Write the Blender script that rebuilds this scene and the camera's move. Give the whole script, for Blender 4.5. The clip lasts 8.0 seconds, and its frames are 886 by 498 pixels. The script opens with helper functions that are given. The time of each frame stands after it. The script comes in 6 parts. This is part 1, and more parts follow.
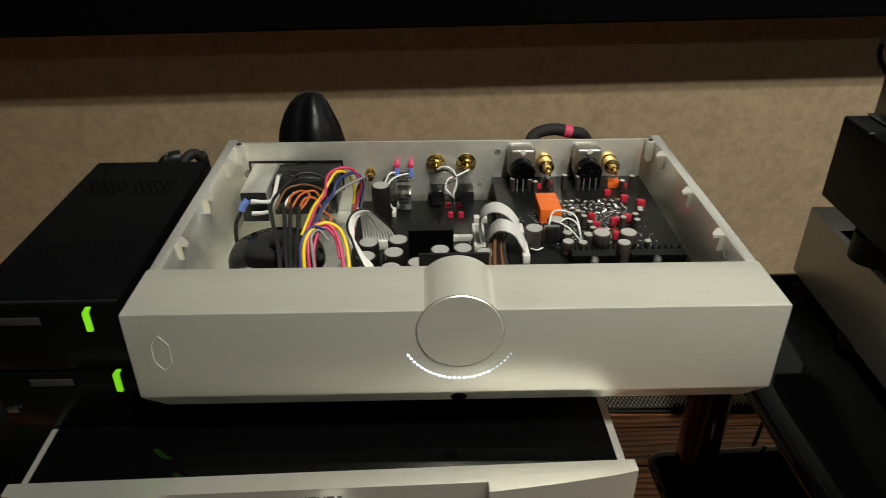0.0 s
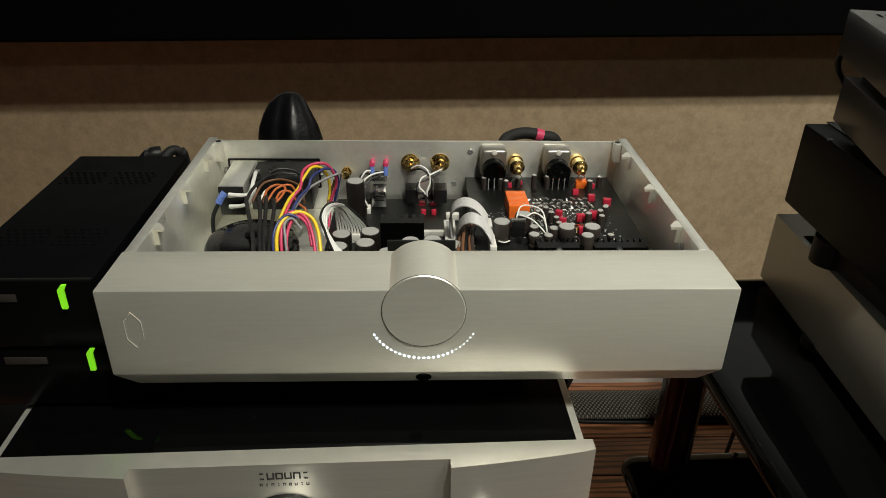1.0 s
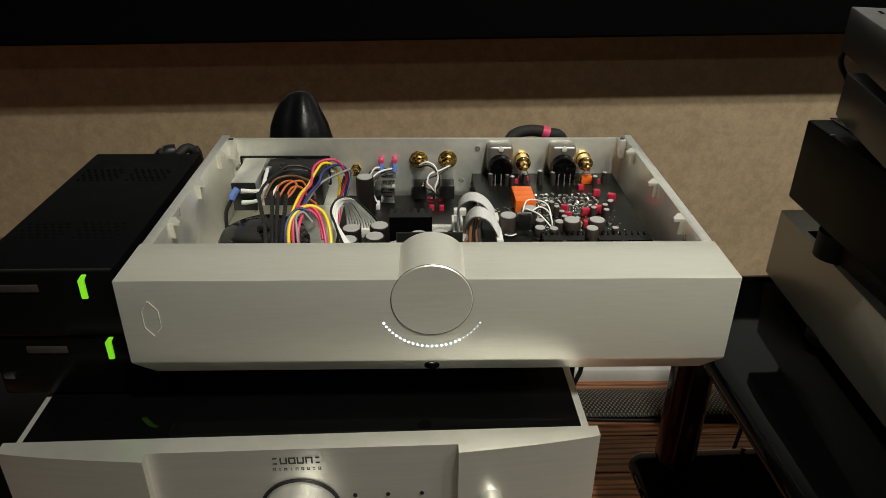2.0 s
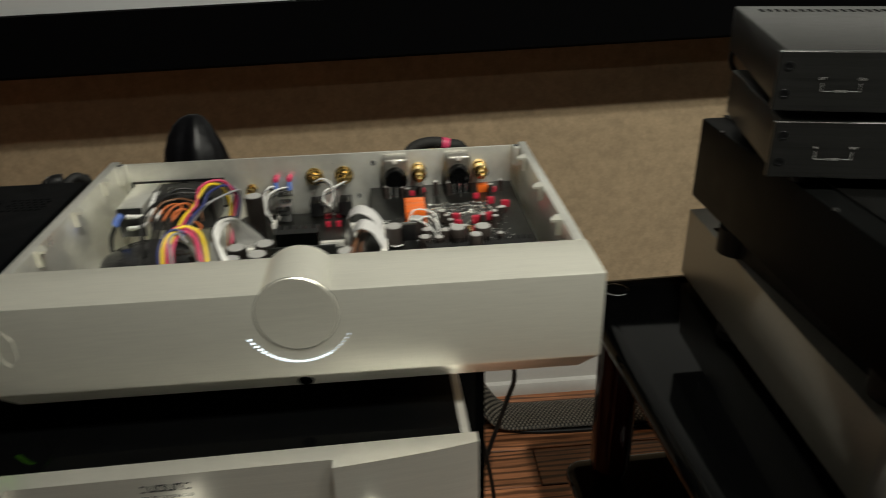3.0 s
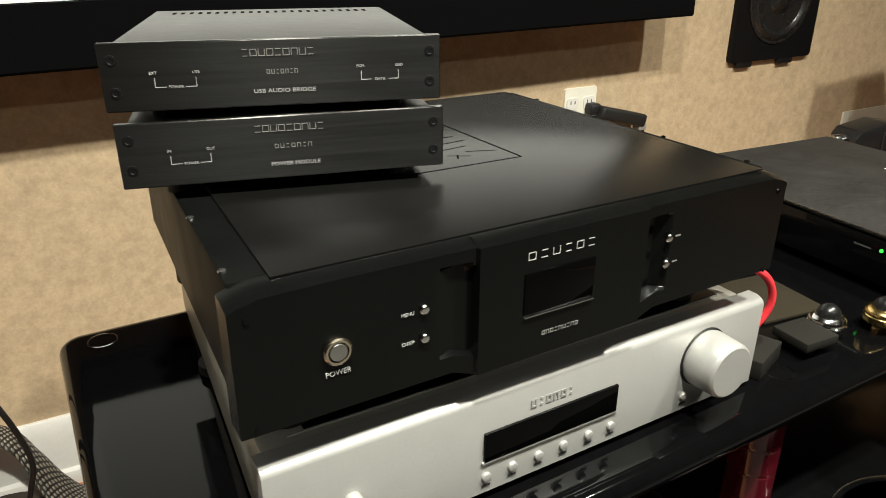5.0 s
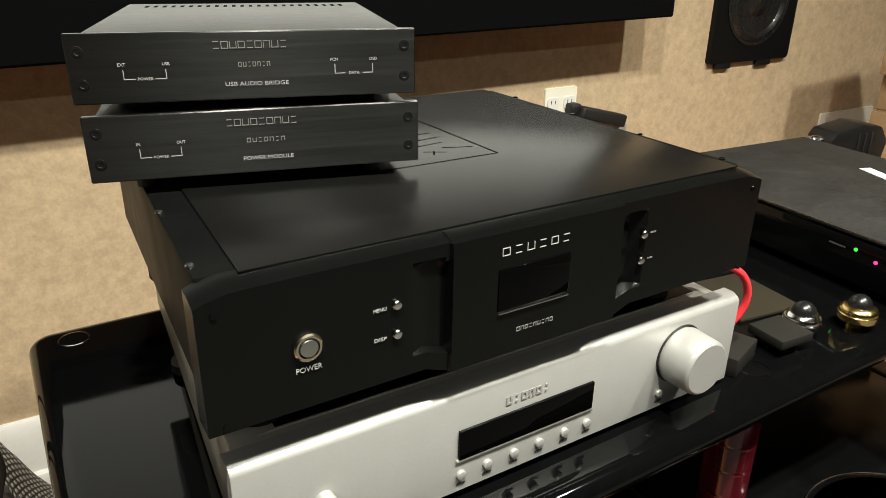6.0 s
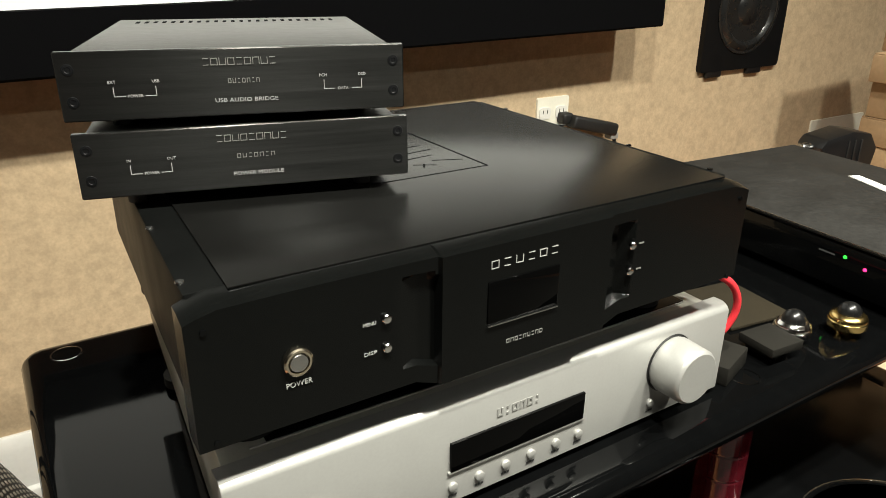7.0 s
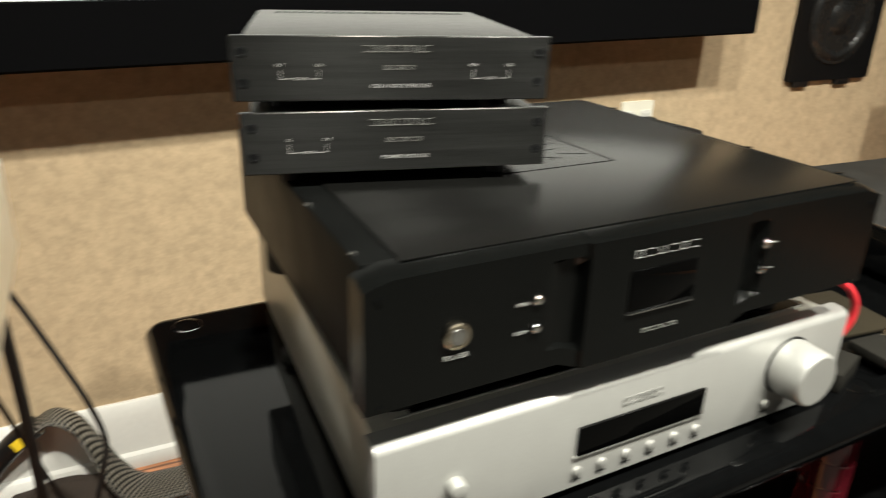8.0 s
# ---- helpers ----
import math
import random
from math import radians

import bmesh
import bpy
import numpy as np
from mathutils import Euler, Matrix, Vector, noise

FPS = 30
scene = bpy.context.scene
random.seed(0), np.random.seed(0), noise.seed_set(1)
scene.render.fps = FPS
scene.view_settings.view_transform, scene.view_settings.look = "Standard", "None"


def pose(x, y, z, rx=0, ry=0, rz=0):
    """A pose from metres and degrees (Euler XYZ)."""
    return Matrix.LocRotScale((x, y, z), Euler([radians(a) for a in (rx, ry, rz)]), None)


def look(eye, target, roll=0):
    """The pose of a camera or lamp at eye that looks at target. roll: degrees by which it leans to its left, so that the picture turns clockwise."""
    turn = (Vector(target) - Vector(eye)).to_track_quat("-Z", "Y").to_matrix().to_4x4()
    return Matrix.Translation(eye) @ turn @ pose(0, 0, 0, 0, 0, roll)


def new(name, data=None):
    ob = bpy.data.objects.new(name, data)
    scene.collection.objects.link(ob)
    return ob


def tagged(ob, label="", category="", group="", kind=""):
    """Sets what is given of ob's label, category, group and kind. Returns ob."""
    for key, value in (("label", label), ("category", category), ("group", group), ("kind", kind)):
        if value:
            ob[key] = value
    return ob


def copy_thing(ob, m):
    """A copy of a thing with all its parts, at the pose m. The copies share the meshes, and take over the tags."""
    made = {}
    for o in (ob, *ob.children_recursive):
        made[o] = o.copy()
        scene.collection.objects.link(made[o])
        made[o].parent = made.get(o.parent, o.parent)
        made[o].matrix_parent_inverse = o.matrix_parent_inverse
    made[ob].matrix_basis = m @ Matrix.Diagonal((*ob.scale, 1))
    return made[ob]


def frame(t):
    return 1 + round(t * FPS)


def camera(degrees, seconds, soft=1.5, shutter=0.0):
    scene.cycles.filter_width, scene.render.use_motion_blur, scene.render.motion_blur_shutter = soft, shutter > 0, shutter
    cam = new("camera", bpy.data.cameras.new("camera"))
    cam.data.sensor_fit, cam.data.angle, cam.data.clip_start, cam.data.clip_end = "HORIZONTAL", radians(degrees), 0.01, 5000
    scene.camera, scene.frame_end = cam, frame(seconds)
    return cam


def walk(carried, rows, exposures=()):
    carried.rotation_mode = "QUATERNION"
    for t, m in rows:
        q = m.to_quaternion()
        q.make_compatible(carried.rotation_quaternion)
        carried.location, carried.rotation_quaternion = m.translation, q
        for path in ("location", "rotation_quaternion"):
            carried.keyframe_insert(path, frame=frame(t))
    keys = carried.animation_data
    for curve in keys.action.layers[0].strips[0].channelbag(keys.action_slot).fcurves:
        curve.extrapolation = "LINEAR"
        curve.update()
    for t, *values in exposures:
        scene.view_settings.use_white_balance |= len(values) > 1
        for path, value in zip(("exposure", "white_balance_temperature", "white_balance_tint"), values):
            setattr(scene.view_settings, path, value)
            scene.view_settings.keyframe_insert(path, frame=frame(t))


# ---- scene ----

# ---------------------------------------------------------------- camera
cam = camera(63.2, 8.0, soft=0.8, shutter=0.5)
PATH = [
    (0, (-0.019, -0.380, 1.047), (0.022, 1.348, 0.041), -0.13),
    (0.5, (-0.003, -0.396, 1.037), (0.066, 1.350, 0.064), 0.84),
    (1, (-0.004, -0.411, 1.033), (0.070, 1.348, 0.084), 1.00),
    (2.5, (-0.003, -0.430, 1.029), (0.039, 1.340, 0.100), 0.27),
    (3, (0.073, -0.432, 1.019), (0.199, 1.358, 0.136), -1.67),
    (3.1, (0.092, -0.435, 1.018), (0.241, 1.356, 0.139), -2.03),
    (3.2, (0.113, -0.436, 1.017), (0.364, 1.339, 0.129), -1.01),
    (3.3, (0.140, -0.431, 1.014), (0.479, 1.329, 0.127), -0.99),
    (3.4, (0.167, -0.428, 1.011), (0.586, 1.316, 0.126), -0.88),
    (3.5, (0.194, -0.427, 1.009), (0.683, 1.298, 0.123), -0.03),
    (3.6, (0.212, -0.432, 1.010), (0.743, 1.283, 0.129), 0.11),
    (3.9, (0.272, -0.433, 1.007), (0.976, 1.237, 0.162), 1.26),
    (4, (0.288, -0.433, 1.004), (1.029, 1.230, 0.176), 0.71),
    (4.2, (0.313, -0.439, 0.996), (1.095, 1.214, 0.186), 2.04),
    (4.5, (0.345, -0.435, 0.979), (1.188, 1.194, 0.182), 0.34),
    (6, (0.368, -0.436, 0.960), (1.286, 1.156, 0.171), 0.67),
    (6.5, (0.371, -0.439, 0.962), (1.298, 1.147, 0.169), 0.40),
    (6.8, (0.372, -0.441, 0.965), (1.301, 1.149, 0.184), 0.22),
    (7, (0.371, -0.440, 0.965), (1.303, 1.153, 0.197), 0.32),
    (7.5, (0.372, -0.437, 0.963), (1.313, 1.161, 0.213), 0.05),
    (8, (0.296, -0.425, 0.958), (1.117, 1.232, 0.196), 1.50),
]
EXPOSURES = [(0, -1.44), (2.5, -1.46), (3.0, -1.58), (3.5, -1.70), (4.0, -0.84), (4.5, 0.02), (6, 0.06), (8, 0.11)]
walk(cam, [(t, look(eye, target, roll)) for t, eye, target, roll in PATH], EXPOSURES)

# ---------------------------------------------------------------- light
world = bpy.data.worlds.new("dim_room")
scene.world = world
world.use_nodes = True
world.node_tree.nodes["Background"].inputs[0].default_value = (1.0, 0.8, 0.6, 1)
world.node_tree.nodes["Background"].inputs[1].default_value = 0.002

CEILING = 2.45
DOWNLIGHTS = [(0.34, -0.62, 47, 128), (1.02, -0.74, 40, 128), (1.85, -0.74, 38, 128), (0.42, -2.30, 7, 150), (1.65, -2.30, 12, 150)]
for dx, dy, watts, cone in DOWNLIGHTS:
    lamp = bpy.data.lights.new("downlight_bulb", "AREA")
    lamp.shape, lamp.size, lamp.energy, lamp.color = "DISK", 0.09, watts, (1.0, 0.985, 0.865)
    lamp.spread = radians(cone)
    new("downlight_bulb", lamp).matrix_world = pose(dx, dy, CEILING - 0.012)


# ---------------------------------------------------------------- materials
def mat(name, color, rough=0.5, metal=0.0, vary=0.12, scale=30.0, bump=0.0, bump_scale=200.0, coat=0.0, stretch=(1, 1, 1),
        emit=None, trans=0.0, rough_vary=0.1, island=0.0, ior=1.5):
    """A procedural surface: base colour varied at two scales, uneven gloss and fine relief."""
    m = bpy.data.materials.new(name)
    m.use_nodes = True
    nt = m.node_tree
    b = nt.nodes["Principled BSDF"]
    b.inputs["Metallic"].default_value = metal
    b.inputs["IOR"].default_value = ior
    b.inputs["Coat Weight"].default_value = coat
    b.inputs["Coat Roughness"].default_value = 0.04
    b.inputs["Transmission Weight"].default_value = trans
    co = nt.nodes.new("ShaderNodeTexCoord")
    mp = nt.nodes.new("ShaderNodeMapping")
    mp.inputs["Scale"].default_value = stretch
    nt.links.new(co.outputs["Object"], mp.inputs["Vector"])
    big = nt.nodes.new("ShaderNodeTexNoise")
    big.inputs["Scale"].default_value, big.inputs["Detail"].default_value = scale, 4
    fine = nt.nodes.new("ShaderNodeTexNoise")
    fine.inputs["Scale"].default_value, fine.inputs["Detail"].default_value = scale * 9, 3
    mean = nt.nodes.new("ShaderNodeMath")
    mean.operation = "ADD"
    for n in (big, fine):
        nt.links.new(mp.outputs["Vector"], n.inputs["Vector"])
    nt.links.new(big.outputs["Fac"], mean.inputs[0])
    nt.links.new(fine.outputs["Fac"], mean.inputs[1])
    ramp = nt.nodes.new("ShaderNodeMapRange")
    ramp.inputs["From Min"].default_value, ramp.inputs["From Max"].default_value = 0.6, 1.4
    ramp.inputs["To Min"].default_value, ramp.inputs["To Max"].default_value = 1 - vary, 1 + vary
    nt.links.new(mean.outputs[0], ramp.inputs["Value"])
    mul = nt.nodes.new("ShaderNodeVectorMath")
    mul.operation = "SCALE"
    mul.inputs[0].default_value = color
    nt.links.new(ramp.outputs["Result"], mul.inputs["Scale"])
    nt.links.new(mul.outputs[0], b.inputs["Base Color"])
    rr = nt.nodes.new("ShaderNodeMapRange")
    rr.inputs["From Min"].default_value, rr.inputs["From Max"].default_value = 0.3, 0.7
    rr.inputs["To Min"].default_value, rr.inputs["To Max"].default_value = max(0.01, rough * (1 - rough_vary)), min(1, rough * (1 + rough_vary))
    nt.links.new(big.outputs["Fac"], rr.inputs["Value"])
    nt.links.new(rr.outputs["Result"], b.inputs["Roughness"])
    if bump:
        tex = nt.nodes.new("ShaderNodeTexNoise")
        tex.inputs["Scale"].default_value, tex.inputs["Detail"].default_value = bump_scale, 4
        nt.links.new(mp.outputs["Vector"], tex.inputs["Vector"])
        bp = nt.nodes.new("ShaderNodeBump")
        bp.inputs["Strength"].default_value, bp.inputs["Distance"].default_value = bump, 0.002
        nt.links.new(tex.outputs["Fac"], bp.inputs["Height"])
        nt.links.new(bp.outputs["Normal"], b.inputs["Normal"])
    if emit:
        b.inputs["Emission Color"].default_value = (*emit[0], 1)
        b.inputs["Emission Strength"].default_value = emit[1]
    return m


ALU = mat("brushed_aluminium", (0.955, 0.935, 0.830), 0.39, 0.74, 0.05, 40, 0.05, 120, stretch=(1, 12, 12))
ALU_IN = mat("bare_sheet_aluminium", (0.97, 0.96, 0.89), 0.30, 0.80, 0.08, 20, 0.02, 500)
ALU_WARM = mat("silver_front_metal", (0.78, 0.76, 0.70), 0.33, 0.8, 0.06, 8, 0.04, 500, stretch=(1, 1, 30))
SILVER = mat("silver_paint", (0.345, 0.342, 0.327), 0.38, 0.4, 0.04, 40, 0.02, 900)
BLACK_SAT = mat("black_anodised", (0.0022, 0.0024, 0.0023), 0.21, 0.0, 0.15, 20, 0.03, 900, ior=1.27)
BLACK_CASE = mat("black_anodised_case", (0.0022, 0.0024, 0.0023), 0.45, 0.0, 0.15, 20, 0.03, 900, ior=1.18)
BLACK_LID = mat("satin_black_lid", (0.003, 0.003, 0.0028), 0.25, 0.0, 0.1, 14, 0.01, 900, rough_vary=0.03, ior=1.5)
BLACK_BRUSH = mat("black_brushed_metal", (0.034, 0.034, 0.033), 0.31, 0.9, 0.18, 6, 0.06, 60, stretch=(1, 30, 60))
BLACK_MATT = mat("black_matt_paint", (0.0035, 0.0037, 0.0042), 0.5, 0.0, 0.2, 40, 0.05, 700, ior=1.28)
DISPLAY_GLASS = mat("dark_display_glass", (0.0012, 0.0012, 0.0012), 0.03, 0.0, 0.1, 10, 0.0, ior=1.16)
BLACK_GLOSS = mat("black_piano_lacquer", (0.0016, 0.0017, 0.0018), 0.05, 0.0, 0.2, 10, 0.0, ior=1.29)
BLACK_PLASTIC = mat("black_plastic", (0.006, 0.006, 0.0065), 0.38, 0.0, 0.2, 60)
BLACK_RUBBER = mat("black_rubber", (0.006, 0.0057, 0.0055), 0.6, 0.0, 0.25, 90, 0.1, 900)
CHROME = mat("chrome", (0.75, 0.74, 0.72), 0.12, 1.0, 0.04, 50)
STEEL = mat("steel", (0.5, 0.5, 0.49), 0.25, 1.0, 0.08, 90)
GOLD = mat("gold_plate", (0.86, 0.62, 0.25), 0.2, 1.0, 0.06, 90)
DIM_PRINT = mat("dim_grey_print", (0.16, 0.16, 0.15), 0.6, 0.0, 0.05)
WHITE_PRINT = mat("white_print", (0.30, 0.30, 0.29), 0.6, 0.0, 0.05)
GREY_STEEL = mat("grey_painted_steel", (0.42, 0.41, 0.365), 0.42, 0.58, 0.06, 30, 0.03, 700)
DARK_PRINT = mat("dark_print", (0.03, 0.03, 0.03), 0.5)
WHITE_PLASTIC = mat("white_plastic", (0.72, 0.70, 0.65), 0.4, 0.0, 0.05, 60)
WHITE_PAINT = mat("white_trim_paint", (0.80, 0.78, 0.74), 0.35, 0.0, 0.04, 12, 0.02, 150)
# ceiling out of view, dark so that it bounces little light
CEIL_PAINT = mat("ceiling_paint", (0.10, 0.09, 0.075), 0.9, 0.0, 0.05, 5, 0.2, 90)
SCREEN_WHITE = mat("screen_fabric", (0.84, 0.85, 0.85), 0.85, 0.0, 0.02, 40, 0.05, 900)
BLACK_VELVET = mat("black_velvet", (0.002, 0.002, 0.0024), 0.95, 0.0, 0.3, 80, 0.2, 800, ior=1.15)


def anisotropic(m, amount):
    """Horizontal brushing: highlights drawn out upright."""
    nt = m.node_tree
    tg = nt.nodes.new("ShaderNodeTangent")
    tg.direction_type, tg.axis = "RADIAL", "Z"
    b = nt.nodes["Principled BSDF"]
    b.inputs["Anisotropic"].default_value = amount
    b.inputs["Anisotropic Rotation"].default_value = 0.25
    nt.links.new(tg.outputs["Tangent"], b.inputs["Tangent"])


anisotropic(BLACK_BRUSH, 0.9)
anisotropic(ALU_IN, 0.5)


# ---------------------------------------------------------------- mesh tools
def bm_box(bm, c, s, bevel=0.0, segs=2, rot=None):
    """Add a box with centre c and size s, its edges rounded by bevel."""
    r = bmesh.ops.create_cube(bm, size=1.0)
    vs = r["verts"]
    bmesh.ops.scale(bm, verts=vs, vec=s)
    if bevel > 0:
        es = list({e for v in vs for e in v.link_edges})
        out = bmesh.ops.bevel(bm, geom=es, offset=bevel, segments=segs, affect="EDGES", profile=0.5)
        vs = list({v for f in out["faces"] for v in f.verts} | {v for v in vs if v.is_valid})
    if rot is not None:
        bmesh.ops.transform(bm, verts=vs, matrix=rot.to_4x4())
    bmesh.ops.translate(bm, verts=vs, vec=c)
    return vs


def bm_lathe(bm, rings, c=(0, 0, 0), turn=None, n=32):
    """Add a turned body: rings of (radius, height) round the z axis, then turned and moved to c."""
    loops = []
    for r, h in rings:
        if r < 1e-6:
            loops.append([bm.verts.new((0, 0, h))])
        else:
            loops.append([bm.verts.new((r * math.cos(2 * math.pi * i / n), r * math.sin(2 * math.pi * i / n), h)) for i in range(n)])
    for a, b in zip(loops, loops[1:]):
        if len(a) == 1 and len(b) == 1:
            continue
        for i in range(n):
            j = (i + 1) % n
            if len(a) == 1:
                bm.faces.new((a[0], b[j], b[i]))
            elif len(b) == 1:
                bm.faces.new((a[i], a[j], b[0]))
            else:
                bm.faces.new((a[i], a[j], b[j], b[i]))
    for end, flip in ((loops[0], True), (loops[-1], False)):
        if len(end) > 2:
            bm.faces.new(end[::-1] if flip else end)
    vs = [v for l in loops for v in l]
    if turn is not None:
        bmesh.ops.transform(bm, verts=vs, matrix=turn.to_4x4())
    bmesh.ops.translate(bm, verts=vs, vec=c)
    return vs


def bm_cyl(bm, r, h, c, axis="z", bevel=0.0, n=32):
    """Add a cylinder with centre c along an axis."""
    b = min(bevel, r * 0.9, h * 0.45)
    rings = [(r, -h / 2), (r, h / 2)] if b <= 0 else [(r - b, -h / 2), (r - 0.3 * b, -h / 2 + 0.3 * b), (r, -h / 2 + b), (r, h / 2 - b), (r - 0.3 * b, h / 2 - 0.3 * b), (r - b, h / 2)]
    turn = {"z": None, "y": Euler((radians(90), 0, 0)).to_matrix(), "x": Euler((0, radians(90), 0)).to_matrix()}[axis]
    return bm_lathe(bm, rings, c, turn, n)


def smooth_line(points, per=6):
    """Points along a smooth curve through the given ones."""
    ps = [Vector(p) for p in points]
    ps = [2 * ps[0] - ps[1]] + ps + [2 * ps[-1] - ps[-2]]
    out = []
    for i in range(1, len(ps) - 2):
        a, b, c, d = ps[i - 1:i + 3]
        for k in range(per):
            u = k / per
            out.append(0.5 * (2 * b + (c - a) * u + (2 * a - 5 * b + 4 * c - d) * u * u + (3 * b - a - 3 * c + d) * u ** 3))
    out.append(ps[-2])
    return out


def bm_tube(bm, points, r, n=8, per=6, flat=1.0, up=(0, 0, 1), taper=None):
    """Add a cable through the points; flat < 1 squeezes it to a band."""
    line = smooth_line(points, per)
    loops = []
    side = None
    for i, p in enumerate(line):
        d = (line[min(i + 1, len(line) - 1)] - line[max(i - 1, 0)]).normalized()
        if side is None:
            side = d.cross(Vector(up))
            if side.length < 1e-4:
                side = d.cross(Vector((1, 0, 0)))
        side = (side - d * side.dot(d)).normalized()
        top = side.cross(d).normalized()
        k = taper(i / (len(line) - 1)) if taper else 1.0
        loops.append([bm.verts.new(p + side * (r * k * math.cos(2 * math.pi * j / n)) + top * (r * k * flat * math.sin(2 * math.pi * j / n))) for j in range(n)])
    for a, b in zip(loops, loops[1:]):
        for j in range(n):
            bm.faces.new((a[j], a[(j + 1) % n], b[(j + 1) % n], b[j]))
    bm.faces.new(loops[0][::-1])
    bm.faces.new(loops[-1])


def bm_prism(bm, outline, h0, h1, axis="z"):
    """Add a prism over an outline (pairs) between h0 and h1 along an axis. x: pairs are (y, z); y: (x, z); z: (x, y)."""
    put = {"x": lambda u, v, h: (h, u, v), "y": lambda u, v, h: (u, h, v), "z": lambda u, v, h: (u, v, h)}[axis]
    lo = [bm.verts.new(put(u, v, h0)) for u, v in outline]
    hi = [bm.verts.new(put(u, v, h1)) for u, v in outline]
    n = len(outline)
    fs = [bm.faces.new(lo), bm.faces.new(hi)]
    for i in range(n):
        fs.append(bm.faces.new((lo[i], lo[(i + 1) % n], hi[(i + 1) % n], hi[i])))
    bmesh.ops.recalc_face_normals(bm, faces=fs)
    return lo + hi


def rounded_rect(x0, y0, x1, y1, r, n=5):
    out = []
    for cx, cy, a0 in ((x1 - r, y1 - r, 0), (x0 + r, y1 - r, 90), (x0 + r, y0 + r, 180), (x1 - r, y0 + r, 270)):
        for i in range(n + 1):
            a = radians(a0 + 90 * i / n)
            out.append((cx + r * math.cos(a), cy + r * math.sin(a)))
    return out


def mesh_of(name, bm, material, sharp=35):
    bmesh.ops.recalc_face_normals(bm, faces=bm.faces)
    me = bpy.data.meshes.new(name)
    bm.to_mesh(me)
    bm.free()
    for m in (material if isinstance(material, (list, tuple)) else [material]):
        me.materials.append(m)
    me.polygons.foreach_set("use_smooth", [True] * len(me.polygons))
    me.set_sharp_from_angle(angle=radians(sharp))
    return me


def part(name, bm, material, parent, label="", sharp=35):
    """Link a bmesh as one mesh under a thing or a part (or at top level)."""
    ob = new(name, mesh_of(name, bm, material, sharp))
    ob.parent = parent
    if label:
        ob["label"] = label
    return ob


def thing(name, at, label, category, group="", yaw=0.0):
    ob = new(name)
    ob.empty_display_size = 0.02
    ob.matrix_world = pose(*at, 0, 0, yaw)
    return tagged(ob, label, category, group)


def box_part(name, c, s, material, parent, bevel=0.0, label="", segs=2):
    bm = bmesh.new()
    bm_box(bm, c, s, bevel, segs)
    return part(name, bm, material, parent, label)


def cyl_part(name, r, h, c, material, parent, axis="z", bevel=0.0, label="", n=32):
    bm = bmesh.new()
    bm_cyl(bm, r, h, c, axis, bevel, n)
    return part(name, bm, material, parent, label)


def tube_part(name, points, r, material, parent, label="", n=8, per=6, flat=1.0, up=(0, 0, 1), taper=None):
    bm = bmesh.new()
    bm_tube(bm, points, r, n, per, flat, up, taper)
    return part(name, bm, material, parent, label, 60)


def words(name, text, c, height, material, parent, rot=(90, 0, 0), label="", depth=0.0002, shear=0.0, width=None):
    """Flat lettering with the built-in font, centred at c."""
    cu = bpy.data.curves.new(name, "FONT")
    cu.body, cu.size, cu.align_x, cu.align_y, cu.extrude, cu.shear = text, height / 0.72, "CENTER", "CENTER", depth, shear
    cu.resolution_u = 3
    tmp = new(name, cu)
    bpy.context.view_layer.update()
    me = bpy.data.meshes.new_from_object(tmp.evaluated_get(bpy.context.evaluated_depsgraph_get()))
    bpy.data.objects.remove(tmp)
    me.materials.clear()
    me.materials.append(material)
    ob = new(name, me)
    ob.parent = parent
    ob.matrix_basis = pose(*c, *rot)
    if width:
        w = max(v.co.x for v in me.vertices) - min(v.co.x for v in me.vertices)
        for v in me.vertices:
            v.co.x *= width / w
    if label:
        ob["label"] = label
    return ob


def mark_shapes(name, c, width, height, count, material, parent, stroke, seed, gap=0.28, depth=0.0004, rot=(90, 0, 0), label=""):
    """A trade mark as a row of plain open and closed outline shapes."""
    rng = random.Random(seed)
    bm = bmesh.new()
    step = width / count
    w = step * (1 - gap)
    sides = {"l": ((-(w - stroke) / 2, 0), (stroke, height)), "r": (((w - stroke) / 2, 0), (stroke, height)),
             "t": ((0, (height - stroke) / 2), (w - 2 * stroke, stroke)), "b": ((0, -(height - stroke) / 2), (w - 2 * stroke, stroke)), "m": ((0, 0), (w - 2 * stroke, stroke))}
    last = ""
    for i in range(count):
        kinds = [k for k in ("lrt", "lrb", "lrtb", "tb") if k != last]
        last = rng.choice(kinds)
        x = (i + 0.5) * step - width / 2
        for k in last:
            (dx, dy), size = sides[k]
            bm_box(bm, (x + dx, dy, 0), (*size, depth))
    ob = part(name, bm, material, parent, label)
    ob.matrix_basis = pose(*c, *rot)
    return ob


def mark_bars(name, c, width, height, count, material, parent, gap=0.3, depth=0.0003, rot=(90, 0, 0), label=""):
    """A small print as a row of plain blocks."""
    bm = bmesh.new()
    step = width / count
    for i in range(count):
        x, w = (i + 0.5) * step - width / 2, step * (1 - gap)
        bm_box(bm, (x, 0, 0), (w, height, depth))
    ob = part(name, bm, material, parent, label)
    ob.matrix_basis = pose(*c, *rot)
    return ob


# ---------------------------------------------------------------- the room
WALL_Y, X0, X1, Y0 = 0.895, -2.2, 2.9, -4.2


